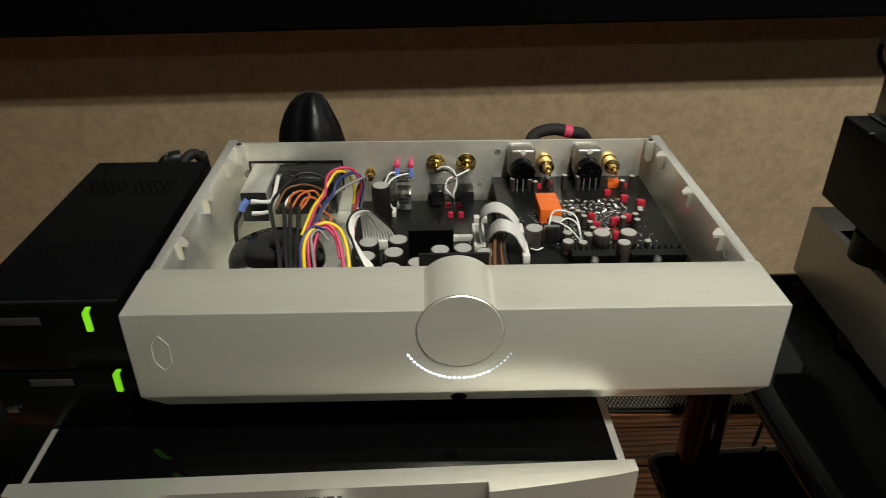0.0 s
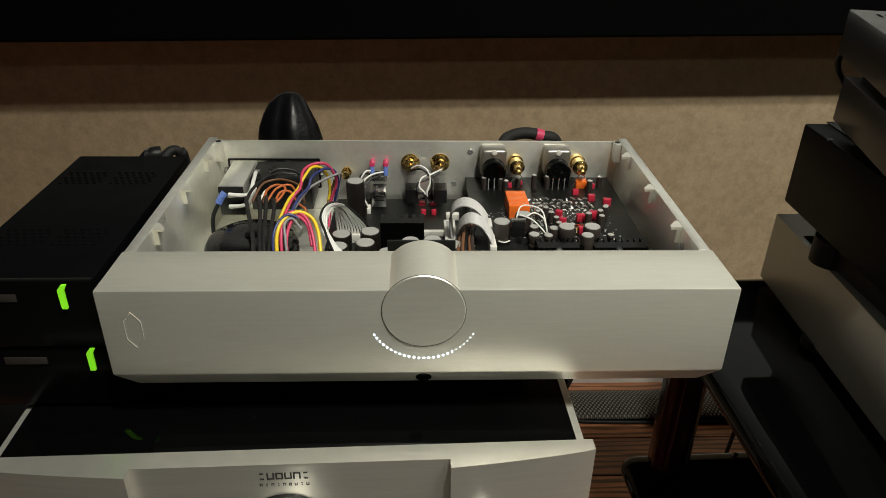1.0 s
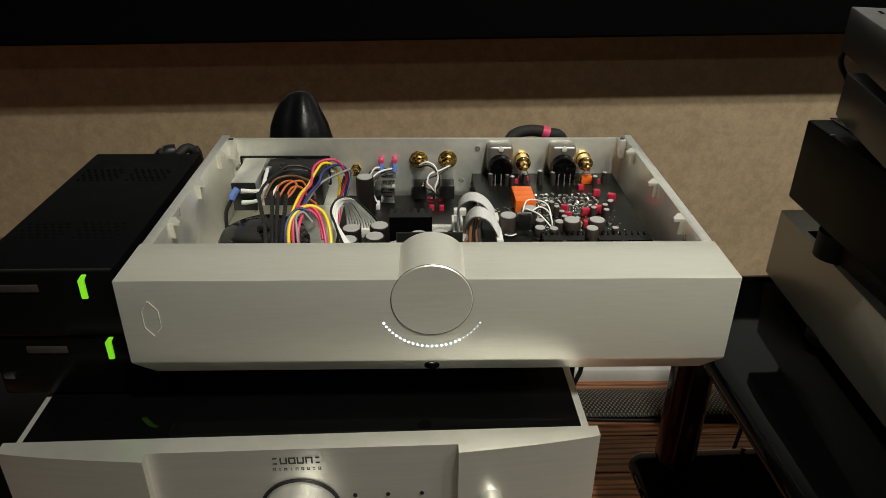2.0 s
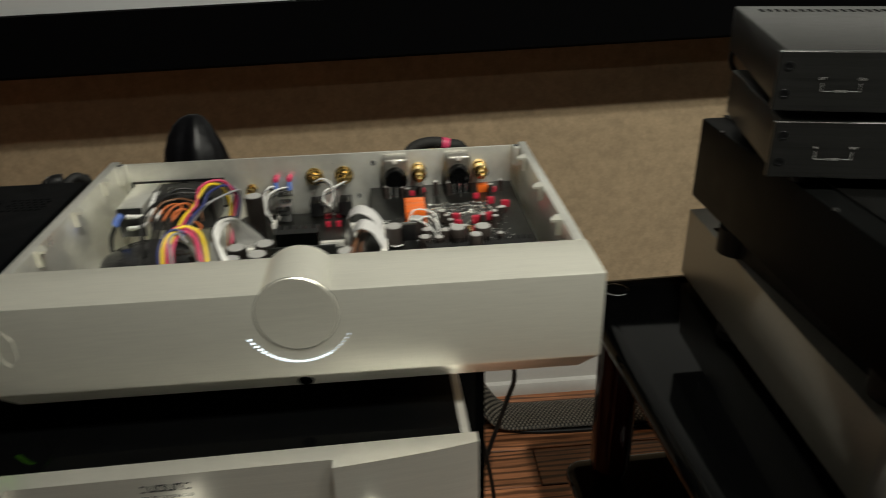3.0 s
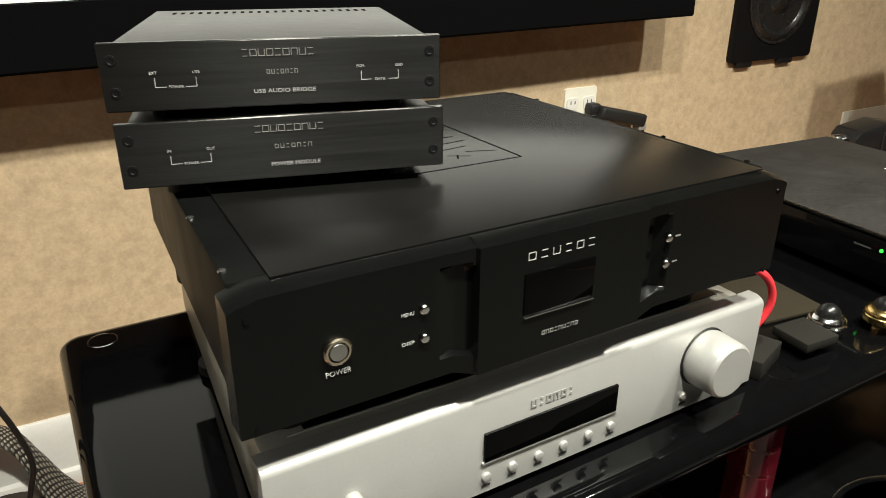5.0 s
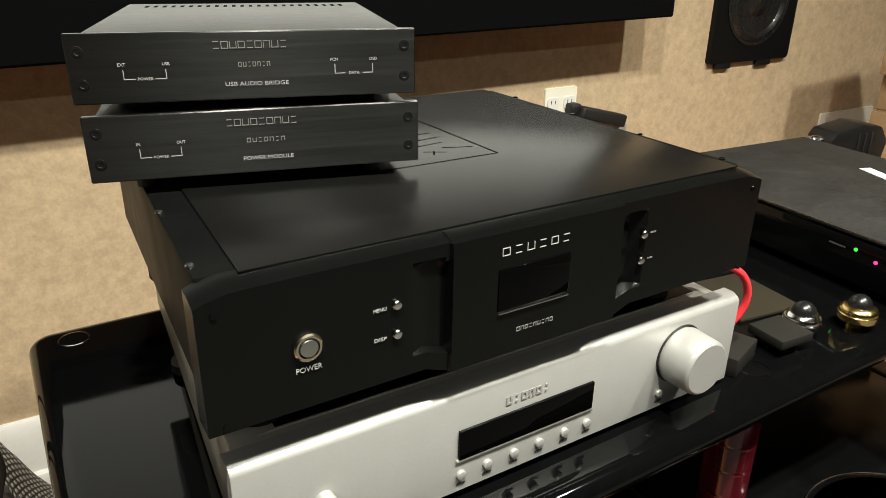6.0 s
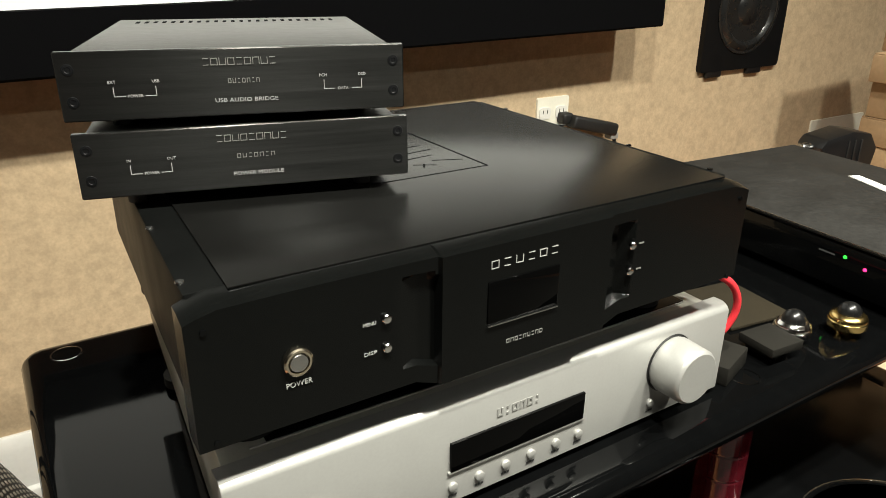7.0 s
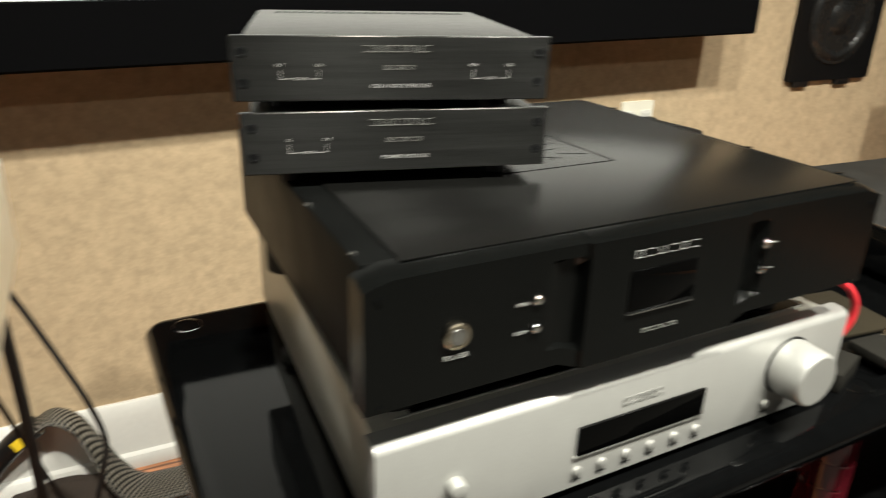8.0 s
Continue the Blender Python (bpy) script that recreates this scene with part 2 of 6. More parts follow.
def plaster():
    m = mat("textured_wall", (0.50, 0.376, 0.238), 0.85, 0.0, 0.12, 22, 0.0)
    nt = m.node_tree
    b = nt.nodes["Principled BSDF"]
    co = nt.nodes["Texture Coordinate"]
    vo = nt.nodes.new("ShaderNodeTexNoise")
    vo.inputs["Scale"].default_value, vo.inputs["Detail"].default_value, vo.inputs["Roughness"].default_value = 62, 5, 0.62
    nt.links.new(co.outputs["Object"], vo.inputs["Vector"])
    bp = nt.nodes.new("ShaderNodeBump")
    bp.inputs["Strength"].default_value, bp.inputs["Distance"].default_value = 0.10, 0.004
    nt.links.new(vo.outputs["Fac"], bp.inputs["Height"])
    nt.links.new(bp.outputs["Normal"], b.inputs["Normal"])
    # darker flecks in the woven covering
    base = b.inputs["Base Color"].links[0].from_socket
    rg = nt.nodes.new("ShaderNodeMapRange")
    rg.inputs["From Min"].default_value, rg.inputs["From Max"].default_value = 0.35, 0.65
    rg.inputs["To Min"].default_value, rg.inputs["To Max"].default_value = 0.88, 1.08
    nt.links.new(vo.outputs["Fac"], rg.inputs["Value"])
    sc = nt.nodes.new("ShaderNodeVectorMath")
    sc.operation = "SCALE"
    nt.links.new(base, sc.inputs[0])
    nt.links.new(rg.outputs["Result"], sc.inputs["Scale"])
    nt.links.new(sc.outputs[0], b.inputs["Base Color"])
    return m


PLASTER = plaster()
# closing walls out of view, dark to keep fill light and reflections low
LOW_BOUNCE_WALL = mat("low_bounce_wall", (0.025, 0.017, 0.012), 0.85, 0.0, 0.15, 10, 0.3, 60)


def slab(name, c, s, material, label, category):
    bm = bmesh.new()
    bm_box(bm, c, s)
    return tagged(part(name, bm, material, None), label, category, kind="structure")


slab("wall_north", ((X0 + X1) / 2, WALL_Y + 0.06, CEILING / 2), (X1 - X0 + 0.24, 0.12, CEILING), PLASTER, "beige mottled textured wall covering", "wall")
slab("wall_west", (X0 - 0.06, (Y0 + WALL_Y) / 2, CEILING / 2), (0.12, WALL_Y - Y0, CEILING), LOW_BOUNCE_WALL, "side wall, darkened to hold back bounced light", "wall")
slab("wall_east", (X1 + 0.06, (Y0 + WALL_Y) / 2, CEILING / 2), (0.12, WALL_Y - Y0, CEILING), LOW_BOUNCE_WALL, "side wall, darkened to hold back bounced light", "wall")
slab("wall_south", ((X0 + X1) / 2, Y0 - 0.06, CEILING / 2), (X1 - X0 + 0.24, 0.12, CEILING), LOW_BOUNCE_WALL, "unseen wall behind, darkened to hold back bounced light", "wall")
slab("ceiling", ((X0 + X1) / 2, (Y0 + WALL_Y) / 2, CEILING + 0.06), (X1 - X0 + 0.24, WALL_Y - Y0 + 0.24, 0.12), CEIL_PAINT, "unseen ceiling, darkened to bounce little light", "ceiling")


def baseboard():
    bm = bmesh.new()
    prof = [(WALL_Y, 0.0), (WALL_Y, 0.140), (WALL_Y - 0.006, 0.140), (WALL_Y - 0.010, 0.135), (WALL_Y - 0.013, 0.118), (WALL_Y - 0.015, 0.112),
            (WALL_Y - 0.015, 0.030), (WALL_Y - 0.024, 0.026), (WALL_Y - 0.030, 0.015), (WALL_Y - 0.030, 0.0)]
    bm_prism(bm, prof, X0, X1, "x")
    return tagged(part("baseboard", bm, WHITE_PAINT, None), "white painted moulded baseboard along the wall", "baseboard", kind="structure")


baseboard()


def recessed_light(x, y):
    ob = thing("ceiling_downlight", (x, y, CEILING), "small round recessed ceiling downlight with white trim", "ceiling light", "ceiling downlights")
    bm = bmesh.new()
    bm_lathe(bm, [(0.050, -0.004), (0.075, -0.005), (0.078, 0.0), (0.052, 0.0)], n=32)
    part("trim_ring", bm, WHITE_PAINT, ob)
    return ob


first = recessed_light(*DOWNLIGHTS[0][:2])
for dx, dy, *_ in DOWNLIGHTS[1:]:
    copy_thing(first, pose(dx, dy, CEILING))


# projection screen: black lower border, white fabric, hung slightly out of level
def projection_screen():
    ob = thing("projection_screen", (0, 0.774, 0.781), "wide white projection screen with a black velvet border", "projection screen")
    ob.matrix_world = pose(0, 0.774, 0.781, 0, -0.95, 0)
    x0, x1 = -1.9, 1.641
    bm = bmesh.new()
    bm_prism(bm, [(-0.012, 0.004), (-0.008, 0.0), (0.022, 0.0), (0.025, 0.003), (0.025, 0.095), (-0.012, 0.095)], x0, x1, "x")
    part("lower_border", bm, BLACK_VELVET, ob, "black velvet lower border")
    for bx in (x1 - 0.03, x0 + 0.03):
        box_part("side_border", (bx, 0.006, 0.095 + 0.60), (0.06, 0.037, 1.198), BLACK_VELVET, ob, 0.003, "black velvet side border")
    box_part("upper_border", ((x0 + x1) / 2, 0.006, 1.325), (x1 - x0, 0.037, 0.06), BLACK_VELVET, ob, 0.003, "black velvet upper border")
    box_part("fabric", ((x0 + x1) / 2, 0.006, 0.695), (x1 - x0 - 0.12, 0.01, 1.198), SCREEN_WHITE, ob, 0.0, "plain white projection fabric")
    for bx in (-1.2, 1.2):
        box_part("wall_bracket", (bx, 0.0680, 0.3), (0.04, 0.086, 0.05), STEEL, ob)


projection_screen()


def wall_speaker():
    ob = thing("wall_speaker", (2.077, WALL_Y, 0.668), "black in-wall loudspeaker with a round cone", "loudspeaker")
    bm = bmesh.new()
    bm_prism(bm, rounded_rect(-0.157, 0.0, 0.157, 0.56, 0.010), -0.014, 0.0, "y")
    part("baffle", bm, BLACK_MATT, ob)
    for z in (0.158, 0.402):
        bm = bmesh.new()
        bm_lathe(bm, [(0.118, 0.0), (0.118, 0.003), (0.114, 0.004), (0.110, 0.003), (0.103, 0.009), (0.095, 0.010), (0.088, 0.006), (0.085, 0.003), (0.064, 0.0018), (0.044, 0.0012), (0.040, 0.004), (0.030, 0.010), (0.014, 0.014), (0, 0.015)],
                 (0, -0.0138, z), Euler((radians(90), 0, 0)).to_matrix(), 40)
        part("cone", bm, mat("speaker_cone", (0.012, 0.012, 0.012), 0.28, 0.0, 0.2, 40), ob, "dark cone with a rubber surround")
    for dx in (-0.098, 0.062):
        box_part("clamp_tab", (dx, -0.007, -0.007), (0.058, 0.012, 0.018), BLACK_PLASTIC, ob, 0.004)


wall_speaker()


def wall_outlet(x, z, w, label):
    ob = thing("wall_outlet", (x, WALL_Y, z), label, "wall outlet", "wall outlets")
    bm = bmesh.new()
    bm_prism(bm, rounded_rect(-w / 2, -0.057, w / 2, 0.057, 0.004), -0.006, 0.0, "y")
    part("cover_plate", bm, mat("ivory_plastic", (0.78, 0.75, 0.64), 0.35, 0.0, 0.04), ob)
    for dx in ((-0.024, 0.024) if w < 0.2 else ()):
        for dz in (-0.021, 0.021):
            bm = bmesh.new()
            bm_prism(bm, rounded_rect(dx - 0.016, dz - 0.014, dx + 0.016, dz + 0.014, 0.008), -0.0085, -0.005, "y")
            face = part("socket_face", bm, WHITE_PLASTIC, ob)
            for k in (-0.006, 0.006):
                box_part("slot", (dx + k, -0.0086, dz + 0.003), (0.0018, 0.0012, 0.008), BLACK_PLASTIC, face)


wall_outlet(1.446, 0.591, 0.092, "ivory double wall outlet with a black plug")
wall_outlet(2.60, 0.425, 0.27, "wide white wall plate half in shade")


GREYISH = mat("mid_grey_rubber", (0.25, 0.24, 0.22), 0.6)


def wall_plug():
    ob = thing("power_plug", (1.462, WALL_Y - 0.012, 0.586), "black power plug and cord in the wall outlet", "power plug")
    bm = bmesh.new()
    bm_box(bm, (0.086, -0.022, -0.010), (0.145, 0.036, 0.030), 0.007, 3, Euler((0, radians(14), 0)).to_matrix())
    bm_box(bm, (0.012, -0.006, 0.012), (0.030, 0.030, 0.026), 0.006, 3)
    part("plug_body", bm, BLACK_RUBBER, ob, "black rubber plug", 60)
    box_part("strain_relief", (0.150, -0.022, -0.042), (0.024, 0.026, 0.016), GREYISH, ob, 0.003, "grey strain relief")
    tube_part("cord", [(0.150, -0.022, -0.026), (0.17, -0.03, -0.12), (0.16, -0.04, -0.3), (0.15, -0.06, -0.57)], 0.005, BLACK_RUBBER, ob)


wall_plug()


# ---------------------------------------------------------------- racks
# wood of the posts in shade: its red is dimmed in the colour
ROSEWOOD_DIM = mat("shaded_red_lacquered_wood", (0.024, 0.0028, 0.0045), 0.16, 0.0, 0.5, 14, 0.0, ior=1.28, stretch=(1, 1, 0.12))


# the same wood for the lit posts, redder and glossier to catch highlights
ROSEWOOD_LIT = mat("lit_red_gloss_wood", (0.05, 0.004, 0.007), 0.12, 0.0, 0.4, 14, 0.0, stretch=(1, 1, 0.12))


def rack_slab(bm, x0, y0, x1, y1, z0, z1, lip=0.020, r=0.027, steps=9):
    """A lacquered shelf whose edges are rounded over in a long soft curve."""
    mid, half = (z0 + z1) / 2, (z1 - z0) / 2
    loops = []
    for k in range(steps + 1):
        a = math.pi * (k / steps - 0.5)
        d = lip * (1 - math.cos(a))
        z = mid + half * math.sin(a)
        loops.append([bm.verts.new((x, y, z)) for x, y in rounded_rect(x0 + d, y0 + d, x1 - d, y1 - d, r - d, 7)])
    n = len(loops[0])
    for p, q_ in zip(loops, loops[1:]):
        for i in range(n):
            bm.faces.new((p[i], p[(i + 1) % n], q_[(i + 1) % n], q_[i]))
    bm.faces.new(loops[0][::-1])
    bm.faces.new(loops[-1])


def rack_post(x, y, z0, z1, parent, material, w=0.027):
    """An eight-sided post that tapers at its foot."""
    bm = bmesh.new()
    k = 0.45
    ring = [(w, -w * k), (w, w * k), (w * k, w), (-w * k, w), (-w, w * k), (-w, -w * k), (-w * k, -w), (w * k, -w)]
    levels = [(z0, 0.66), (z0 + 0.032, 1.0), (z1, 1.0)]
    loops = [[bm.verts.new((x + u * s, y + v * s, z)) for u, v in ring] for z, s in levels]
    for a, b in zip(loops, loops[1:]):
        for i in range(8):
            bm.faces.new((a[i], a[(i + 1) % 8], b[(i + 1) % 8], b[i]))
    bm.faces.new(loops[0][::-1])
    bm.faces.new(loops[-1])
    bmesh.ops.bevel(bm, geom=list(bm.edges), offset=0.0015, segments=2, affect="EDGES", profile=0.5)
    return part("post", bm, material, parent, "dark red lacquered post")


def ringed_post(x, y, z0, z1, parent):
    """A glossy turned post with hair-fine rings."""
    bm = bmesh.new()
    r = 0.026
    rings = [(r * 0.75, z0), (r, z0 + 0.02)]
    z = z0 + 0.035
    while z < z1 - 0.02:
        rings += [(r, z - 0.003), (r, z - 0.0012), (r - 0.0005, z), (r, z + 0.0012), (r, z + 0.003)]
        z += 0.034
    rings.append((r, z1))
    bm_lathe(bm, rings, (x, y, 0), None, 28)
    return part("post", bm, ROSEWOOD_LIT, parent, "dark red lacquered post with fine rings", 50)


def right_rack():
    """Corner at the back by the silver preamplifier; depth 0.515, turned by two degrees like all that stands on it."""
    ob = thing("audio_rack", (0.318, 0.415, 0.0), "black piano-lacquer audio rack with dark red wooden posts", "audio rack", yaw=2.05)
    for name, z0, z1 in (("top_shelf", 0.508, 0.54), ("lower_shelf", 0.188, 0.220)):
        bm = bmesh.new()
        rack_slab(bm, -0.006, -0.517, 1.40, 0.008, z0, z1)
        part(name, bm, BLACK_GLOSS, ob, "gloss black shelf with rounded edges", 60)
    for px in (0.050, 0.640, 1.21):
        for py in (-0.470, -0.045):
            if px > 0.2:
                ringed_post(px, py, 0.220, 0.509, ob)
            else:
                rack_post(px, py, 0.220, 0.509, ob, ROSEWOOD_DIM)
            rack_post(px, py, 0.0, 0.189, ob, ROSEWOOD_DIM)
    for px in (0.041, 0.655, 1.21):
        for py in (-0.469, -0.0315):
            bm = bmesh.new()
            bm_lathe(bm, [(0.0165, 0), (0.0165, 0.0006), (0.0152, 0.0008), (0.0152, 0)], (px, py, 0.5398), None, 32)
            part("cap_ring", bm, CHROME, ob, "thin chrome ring")
            cyl_part("cap", 0.0150, 0.0006, (px, py, 0.5400), BLACK_GLOSS, ob)
    return ob


right_rack()


def left_rack():
    ob = thing("audio_rack", (-0.1, 0.12, 0.0), "black lacquered audio rack under the silver amplifier", "audio rack")
    bm = bmesh.new()
    rack_slab(bm, -0.52, -0.14, 0.205, 0.20, 0.525, 0.555, 0.012, 0.02)
    part("top_shelf", bm, BLACK_GLOSS, ob, "gloss black shelf", 60)
    for px, py, top in ((-0.47, -0.09, 0.526), (0.18, -0.02, 0.526), (-0.47, 0.15, 0.526), (0.236, 0.085, 0.66)):
        rack_post(px, py, 0.0, top, ob, BLACK_GLOSS, 0.022)


left_rack()


# ---------------------------------------------------------------- devices on the large rack
def integrated_amp():
    """Silver integrated amplifier, 0.506 wide."""
    ob = thing("integrated_amplifier", (0.6852, -0.043, 0.54), "silver integrated amplifier with a large volume knob and dark display", "amplifier")
    ob.matrix_world = pose(0.6852, -0.043, 0.5405, 0, 0.55, 2.15)
    w = 0.506
    bm = bmesh.new()
    bm_prism(bm, [(0.0, 0.009), (0.0, 0.0970), (0.001, 0.0993), (0.003, 0.1017), (0.0060, 0.1034), (0.0095, 0.104), (0.020, 0.104), (0.020, 0.009)], -w / 2, w / 2, "x")
    es = [e for e in bm.edges if abs(e.verts[0].co.x - e.verts[1].co.x) < 1e-6 and min(e.verts[0].co.y, e.verts[1].co.y) < 0.005]
    bmesh.ops.bevel(bm, geom=es, offset=0.0012, segments=2, affect="EDGES", profile=0.5)
    part("front_panel", bm, SILVER, ob, "silver front panel")
    bm = bmesh.new()
    bm_box(bm, (0, 0.0195 + 0.22, 0.053), (w - 0.014, 0.440, 0.092), 0.002)
    for v in bm.verts:
        v.co.x += (0.078 if v.co.x < 0 else 0.02) * (v.co.y - 0.02)
    part("case", bm, GREY_STEEL, ob, "silver-grey painted case")
    box_part("lid_panel", (0.008, 0.035 + 0.18, 0.0995), (w - 0.07, 0.36, 0.0012), BLACK_GLOSS, ob, 0.0004, "inset black lid panel")
    box_part("lid_rim", (0, 0.0335, 0.0995), (w - 0.06, 0.0016, 0.0016), SILVER, ob)
    box_part("display", (-0.007, -0.0005, 0.0545), (0.140, 0.004, 0.027), DISPLAY_GLASS, ob, 0.0005, "dark display window")
    box_part("display_ledge", (-0.007, -0.0005, 0.0395), (0.144, 0.003, 0.003), SILVER, ob, 0.001)
    mark_shapes("trade_mark", (-0.010, -0.0006, 0.080), 0.046, 0.0075, 6, SILVER, ob, 0.0018, 3, 0.25, 0.0004)
    for bx in (-0.074, -0.048, -0.021, 0.006, 0.034, 0.060, 0.152):
        button = cyl_part("button", 0.0043, 0.004, (bx, -0.001, 0.025), SILVER, ob, "y", 0.001, n=20)
        mark_bars("caption", (bx, -0.0006, 0.0165), 0.009, 0.002, 3, DARK_PRINT, ob, 0.25, 0.0004)
    cyl_part("power_button", 0.0075, 0.014, (-0.19, -0.004, 0.053), SILVER, ob, "y", 0.003, n=24)
    bm = bmesh.new()
    bm_lathe(bm, [(0.0, 0.034), (0.0245, 0.034), (0.0265, 0.0325), (0.0275, 0.030), (0.0285, 0.004), (0.0275, 0.002), (0.0275, -0.002)], (0.172, 0, 0.063), Euler((radians(90), 0, 0)).to_matrix(), 48)
    part("volume_knob", bm, SILVER, ob, "large silver volume knob")
    cyl_part("knob_recess", 0.0298, 0.001, (0.172, -0.0004, 0.063), BLACK_PLASTIC, ob, "y", n=48)
    for fx in (-0.21, 0.21):
        for fy in (0.05, 0.31):
            cyl_part("foot", 0.02, 0.01, (fx, fy, 0.005), BLACK_RUBBER, ob, n=20)


integrated_amp()


def converter():
    """Black converter, 0.500 wide, on the silver amplifier."""
    ob = thing("digital_converter", (0.673, -0.0515, 0.637), "large black digital converter with sculpted front on a silver amplifier", "audio component")
    ob.matrix_world = pose(0.673, -0.0515, 0.637, 0, 0.35, 2.05)
    w = 0.500
    z0, z1 = 0.034, 0.141
    # one front plate: flat wings, a proud and deeper centre block, a scooped hollow on each side of it
    half = w / 2
    cols = [-half, -half + 0.006, -half + 0.02, -half + 0.06, -0.116, -0.109, -0.0985, -0.092, -0.0865, -0.083, -0.0815, -0.0805, -0.079]
    cols = cols + [0.0] + [-c for c in cols[::-1]]
    rows = [0.0, 0.006, 0.012, 0.0135, 0.016, 0.05, 0.075, 0.080, 0.0825, 0.084, 0.0915, 0.0955]
    bm = bmesh.new()
    grid = []
    for k, r in enumerate(rows):
        line = []
        for x in cols:
            a = abs(x)
            f = 1.0 if a < 0.0805 else max(0.0, 1 - (a - 0.0805) / 0.018)
            low = z0 + 0.0105 + 0.006 * x - 0.007 * f
            drop = 0.007 * max(0.0, 1 - (half - a) / 0.03) ** 2
            z = low + (z1 - drop - low) * (r / 0.0955)
            y = -0.003 if a < 0.0800 else 0.0
            if 3 < k < 8 and 0.0800 < a < 0.1085 and not (k == 7 and a < 0.084):
                y = (0.0095 if x > 0 else 0.0055) * min(1.0, (0.109 - a) / 0.0105)
            if k == len(rows) - 1:
                y += 0.012
            line.append(bm.verts.new((x, y, z)))
        grid.append(line)
    back = [bm.verts.new((v.co.x, 0.022, v.co.z + 0.0004)) for v in grid[-1]]
    foot = [bm.verts.new((v.co.x, 0.022, v.co.z)) for v in grid[0]]
    grid = [foot] + grid + [back]
    for p, n in zip(grid, grid[1:]):
        for i in range(len(cols) - 1):
            bm.faces.new((p[i], p[i + 1], n[i + 1], n[i]))
    for i in (0, -1):
        bm.faces.new([line[i] for line in grid])
    bm.faces.new([grid[0][i] for i in range(len(cols))] + [grid[-1][i] for i in range(len(cols) - 1, -1, -1)])
    bmesh.ops.recalc_face_normals(bm, faces=bm.faces)
    part("front_panel", bm, BLACK_SAT, ob, "sculpted black front with a proud centre and two hollows", 28)
    # added black block that darkens the shaded gap above the amplifier
    box_part("gap_block", (-0.008, 0.215, z0 / 2 + 0.005), (0.40, 0.30, z0 - 0.002), BLACK_MATT, ob, 0.002)
    # square emblem cut into the lid
    bm = bmesh.new()
    ex, ey, es_ = 0.067, 0.151, 0.148
    zt = z1 + 0.0011
    for c, sz in (((ex - es_ / 2, ey), (es_, 0.0022)), ((ex, ey + es_ / 2), (0.0022, es_)), ((ex - es_ / 2, ey + es_), (es_, 0.0022)), ((ex - es_, ey + es_ / 2), (0.0022, es_))):
        bm_box(bm, (c[0], c[1], zt), (*sz, 0.0006))
    for k, (u, v, ln, an) in enumerate(((0.022, 0.035, 0.03, -20), (0.045, 0.055, 0.04, 8), (0.03, 0.075, 0.03, 8), (0.05, 0.03, 0.022, -28), (0.028, 0.095, 0.022, 0), (0.052, 0.028, 0.012, 60))):
        bm_box(bm, (ex - u, ey + v, zt), (ln, 0.0018, 0.0006), 0, 1, Euler((0, 0, radians(an))).to_matrix())
    part("lid_emblem", bm, BLACK_VELVET, ob, "thin engraved square emblem")
    bm = bmesh.new()
    bm_box(bm, (0.0, 0.021 + 0.198, (z0 + z1) / 2 + 0.005), (w - 0.012, 0.396, z1 - z0 - 0.011), 0.003)
    for v in bm.verts:
        v.co.x += (0.047 if v.co.x < 0 else 0.01) * (v.co.y - 0.02)
    part("case", bm, BLACK_CASE, ob, "satin black metal case")
    bm = bmesh.new()
    bm_box(bm, (0.0065, 0.013 + 0.2020, z1 + 0.0006), (w - 0.050, 0.404, 0.0014), 0.0005)
    for v in bm.verts:
        v.co.x += (0.047 if v.co.x < 0 else 0.01) * (v.co.y - 0.02)
    part("lid", bm, BLACK_LID, ob, "satin black lid plate")
    fx, fz = -0.0045, 0.0033
    # power button
    bm = bmesh.new()
    bm_lathe(bm, [(0.0098, 0.0), (0.0098, 0.0025), (0.0086, 0.0035), (0.0072, 0.0035), (0.0068, 0.002), (0.0068, 0.0)], (-0.180 + fx, 0, 0.085 + fz), Euler((radians(90), 0, 0)).to_matrix(), 32)
    part("power_ring", bm, mat("warm_nickel", (0.72, 0.64, 0.50), 0.2, 1.0, 0.05, 60), ob, "chrome ring round the power button")
    bm = bmesh.new()
    bm_lathe(bm, [(0.0063, 0.0), (0.0063, 0.003), (0.0058, 0.0038), (0.0, 0.0040)], (-0.180 + fx, 0, 0.085 + fz), Euler((radians(90), 0, 0)).to_matrix(), 32)
    part("power_button", bm, STEEL, ob, "steel push button")
    words("caption", "POWER", (-0.180 + fx, -0.0008, 0.0690 + fz), 0.0040, WHITE_PRINT, ob, width=0.0175)
    for bx, zs, side in ((-0.117, (0.098, 0.076), -1), (0.110, (0.103, 0.080), 1)):
        for i, bz in enumerate(zs):
            bz += fz
            bm = bmesh.new()
            bm_lathe(bm, [(0.0036, 0.0), (0.0036, 0.0018), (0.0028, 0.0028), (0.0, 0.0034)], (bx + fx, 0, bz), Euler((radians(90), 0, 0)).to_matrix(), 20)
            part("button", bm, CHROME, ob, "small chrome push button")
            if side < 0:
                words("caption", ("MENU", "DISP")[i], (bx + fx - 0.0125, -0.0008, bz - 0.001), 0.0026, WHITE_PRINT, ob, width=0.0095)
            else:
                mark_bars("caption", (bx + fx + 0.011, -0.0004, bz), 0.006, 0.0013, 4, DIM_PRINT, ob, 0.3, 0.0004)
    box_part("display", (-0.003 + fx, -0.0025, 0.0885 + fz), (0.066, 0.003, 0.034), DISPLAY_GLASS, ob, 0.0004, "dark glass display window")
    box_part("display_edge", (-0.003 + fx, -0.0042, 0.0705 + fz), (0.066, 0.002, 0.0008), STEEL, ob)
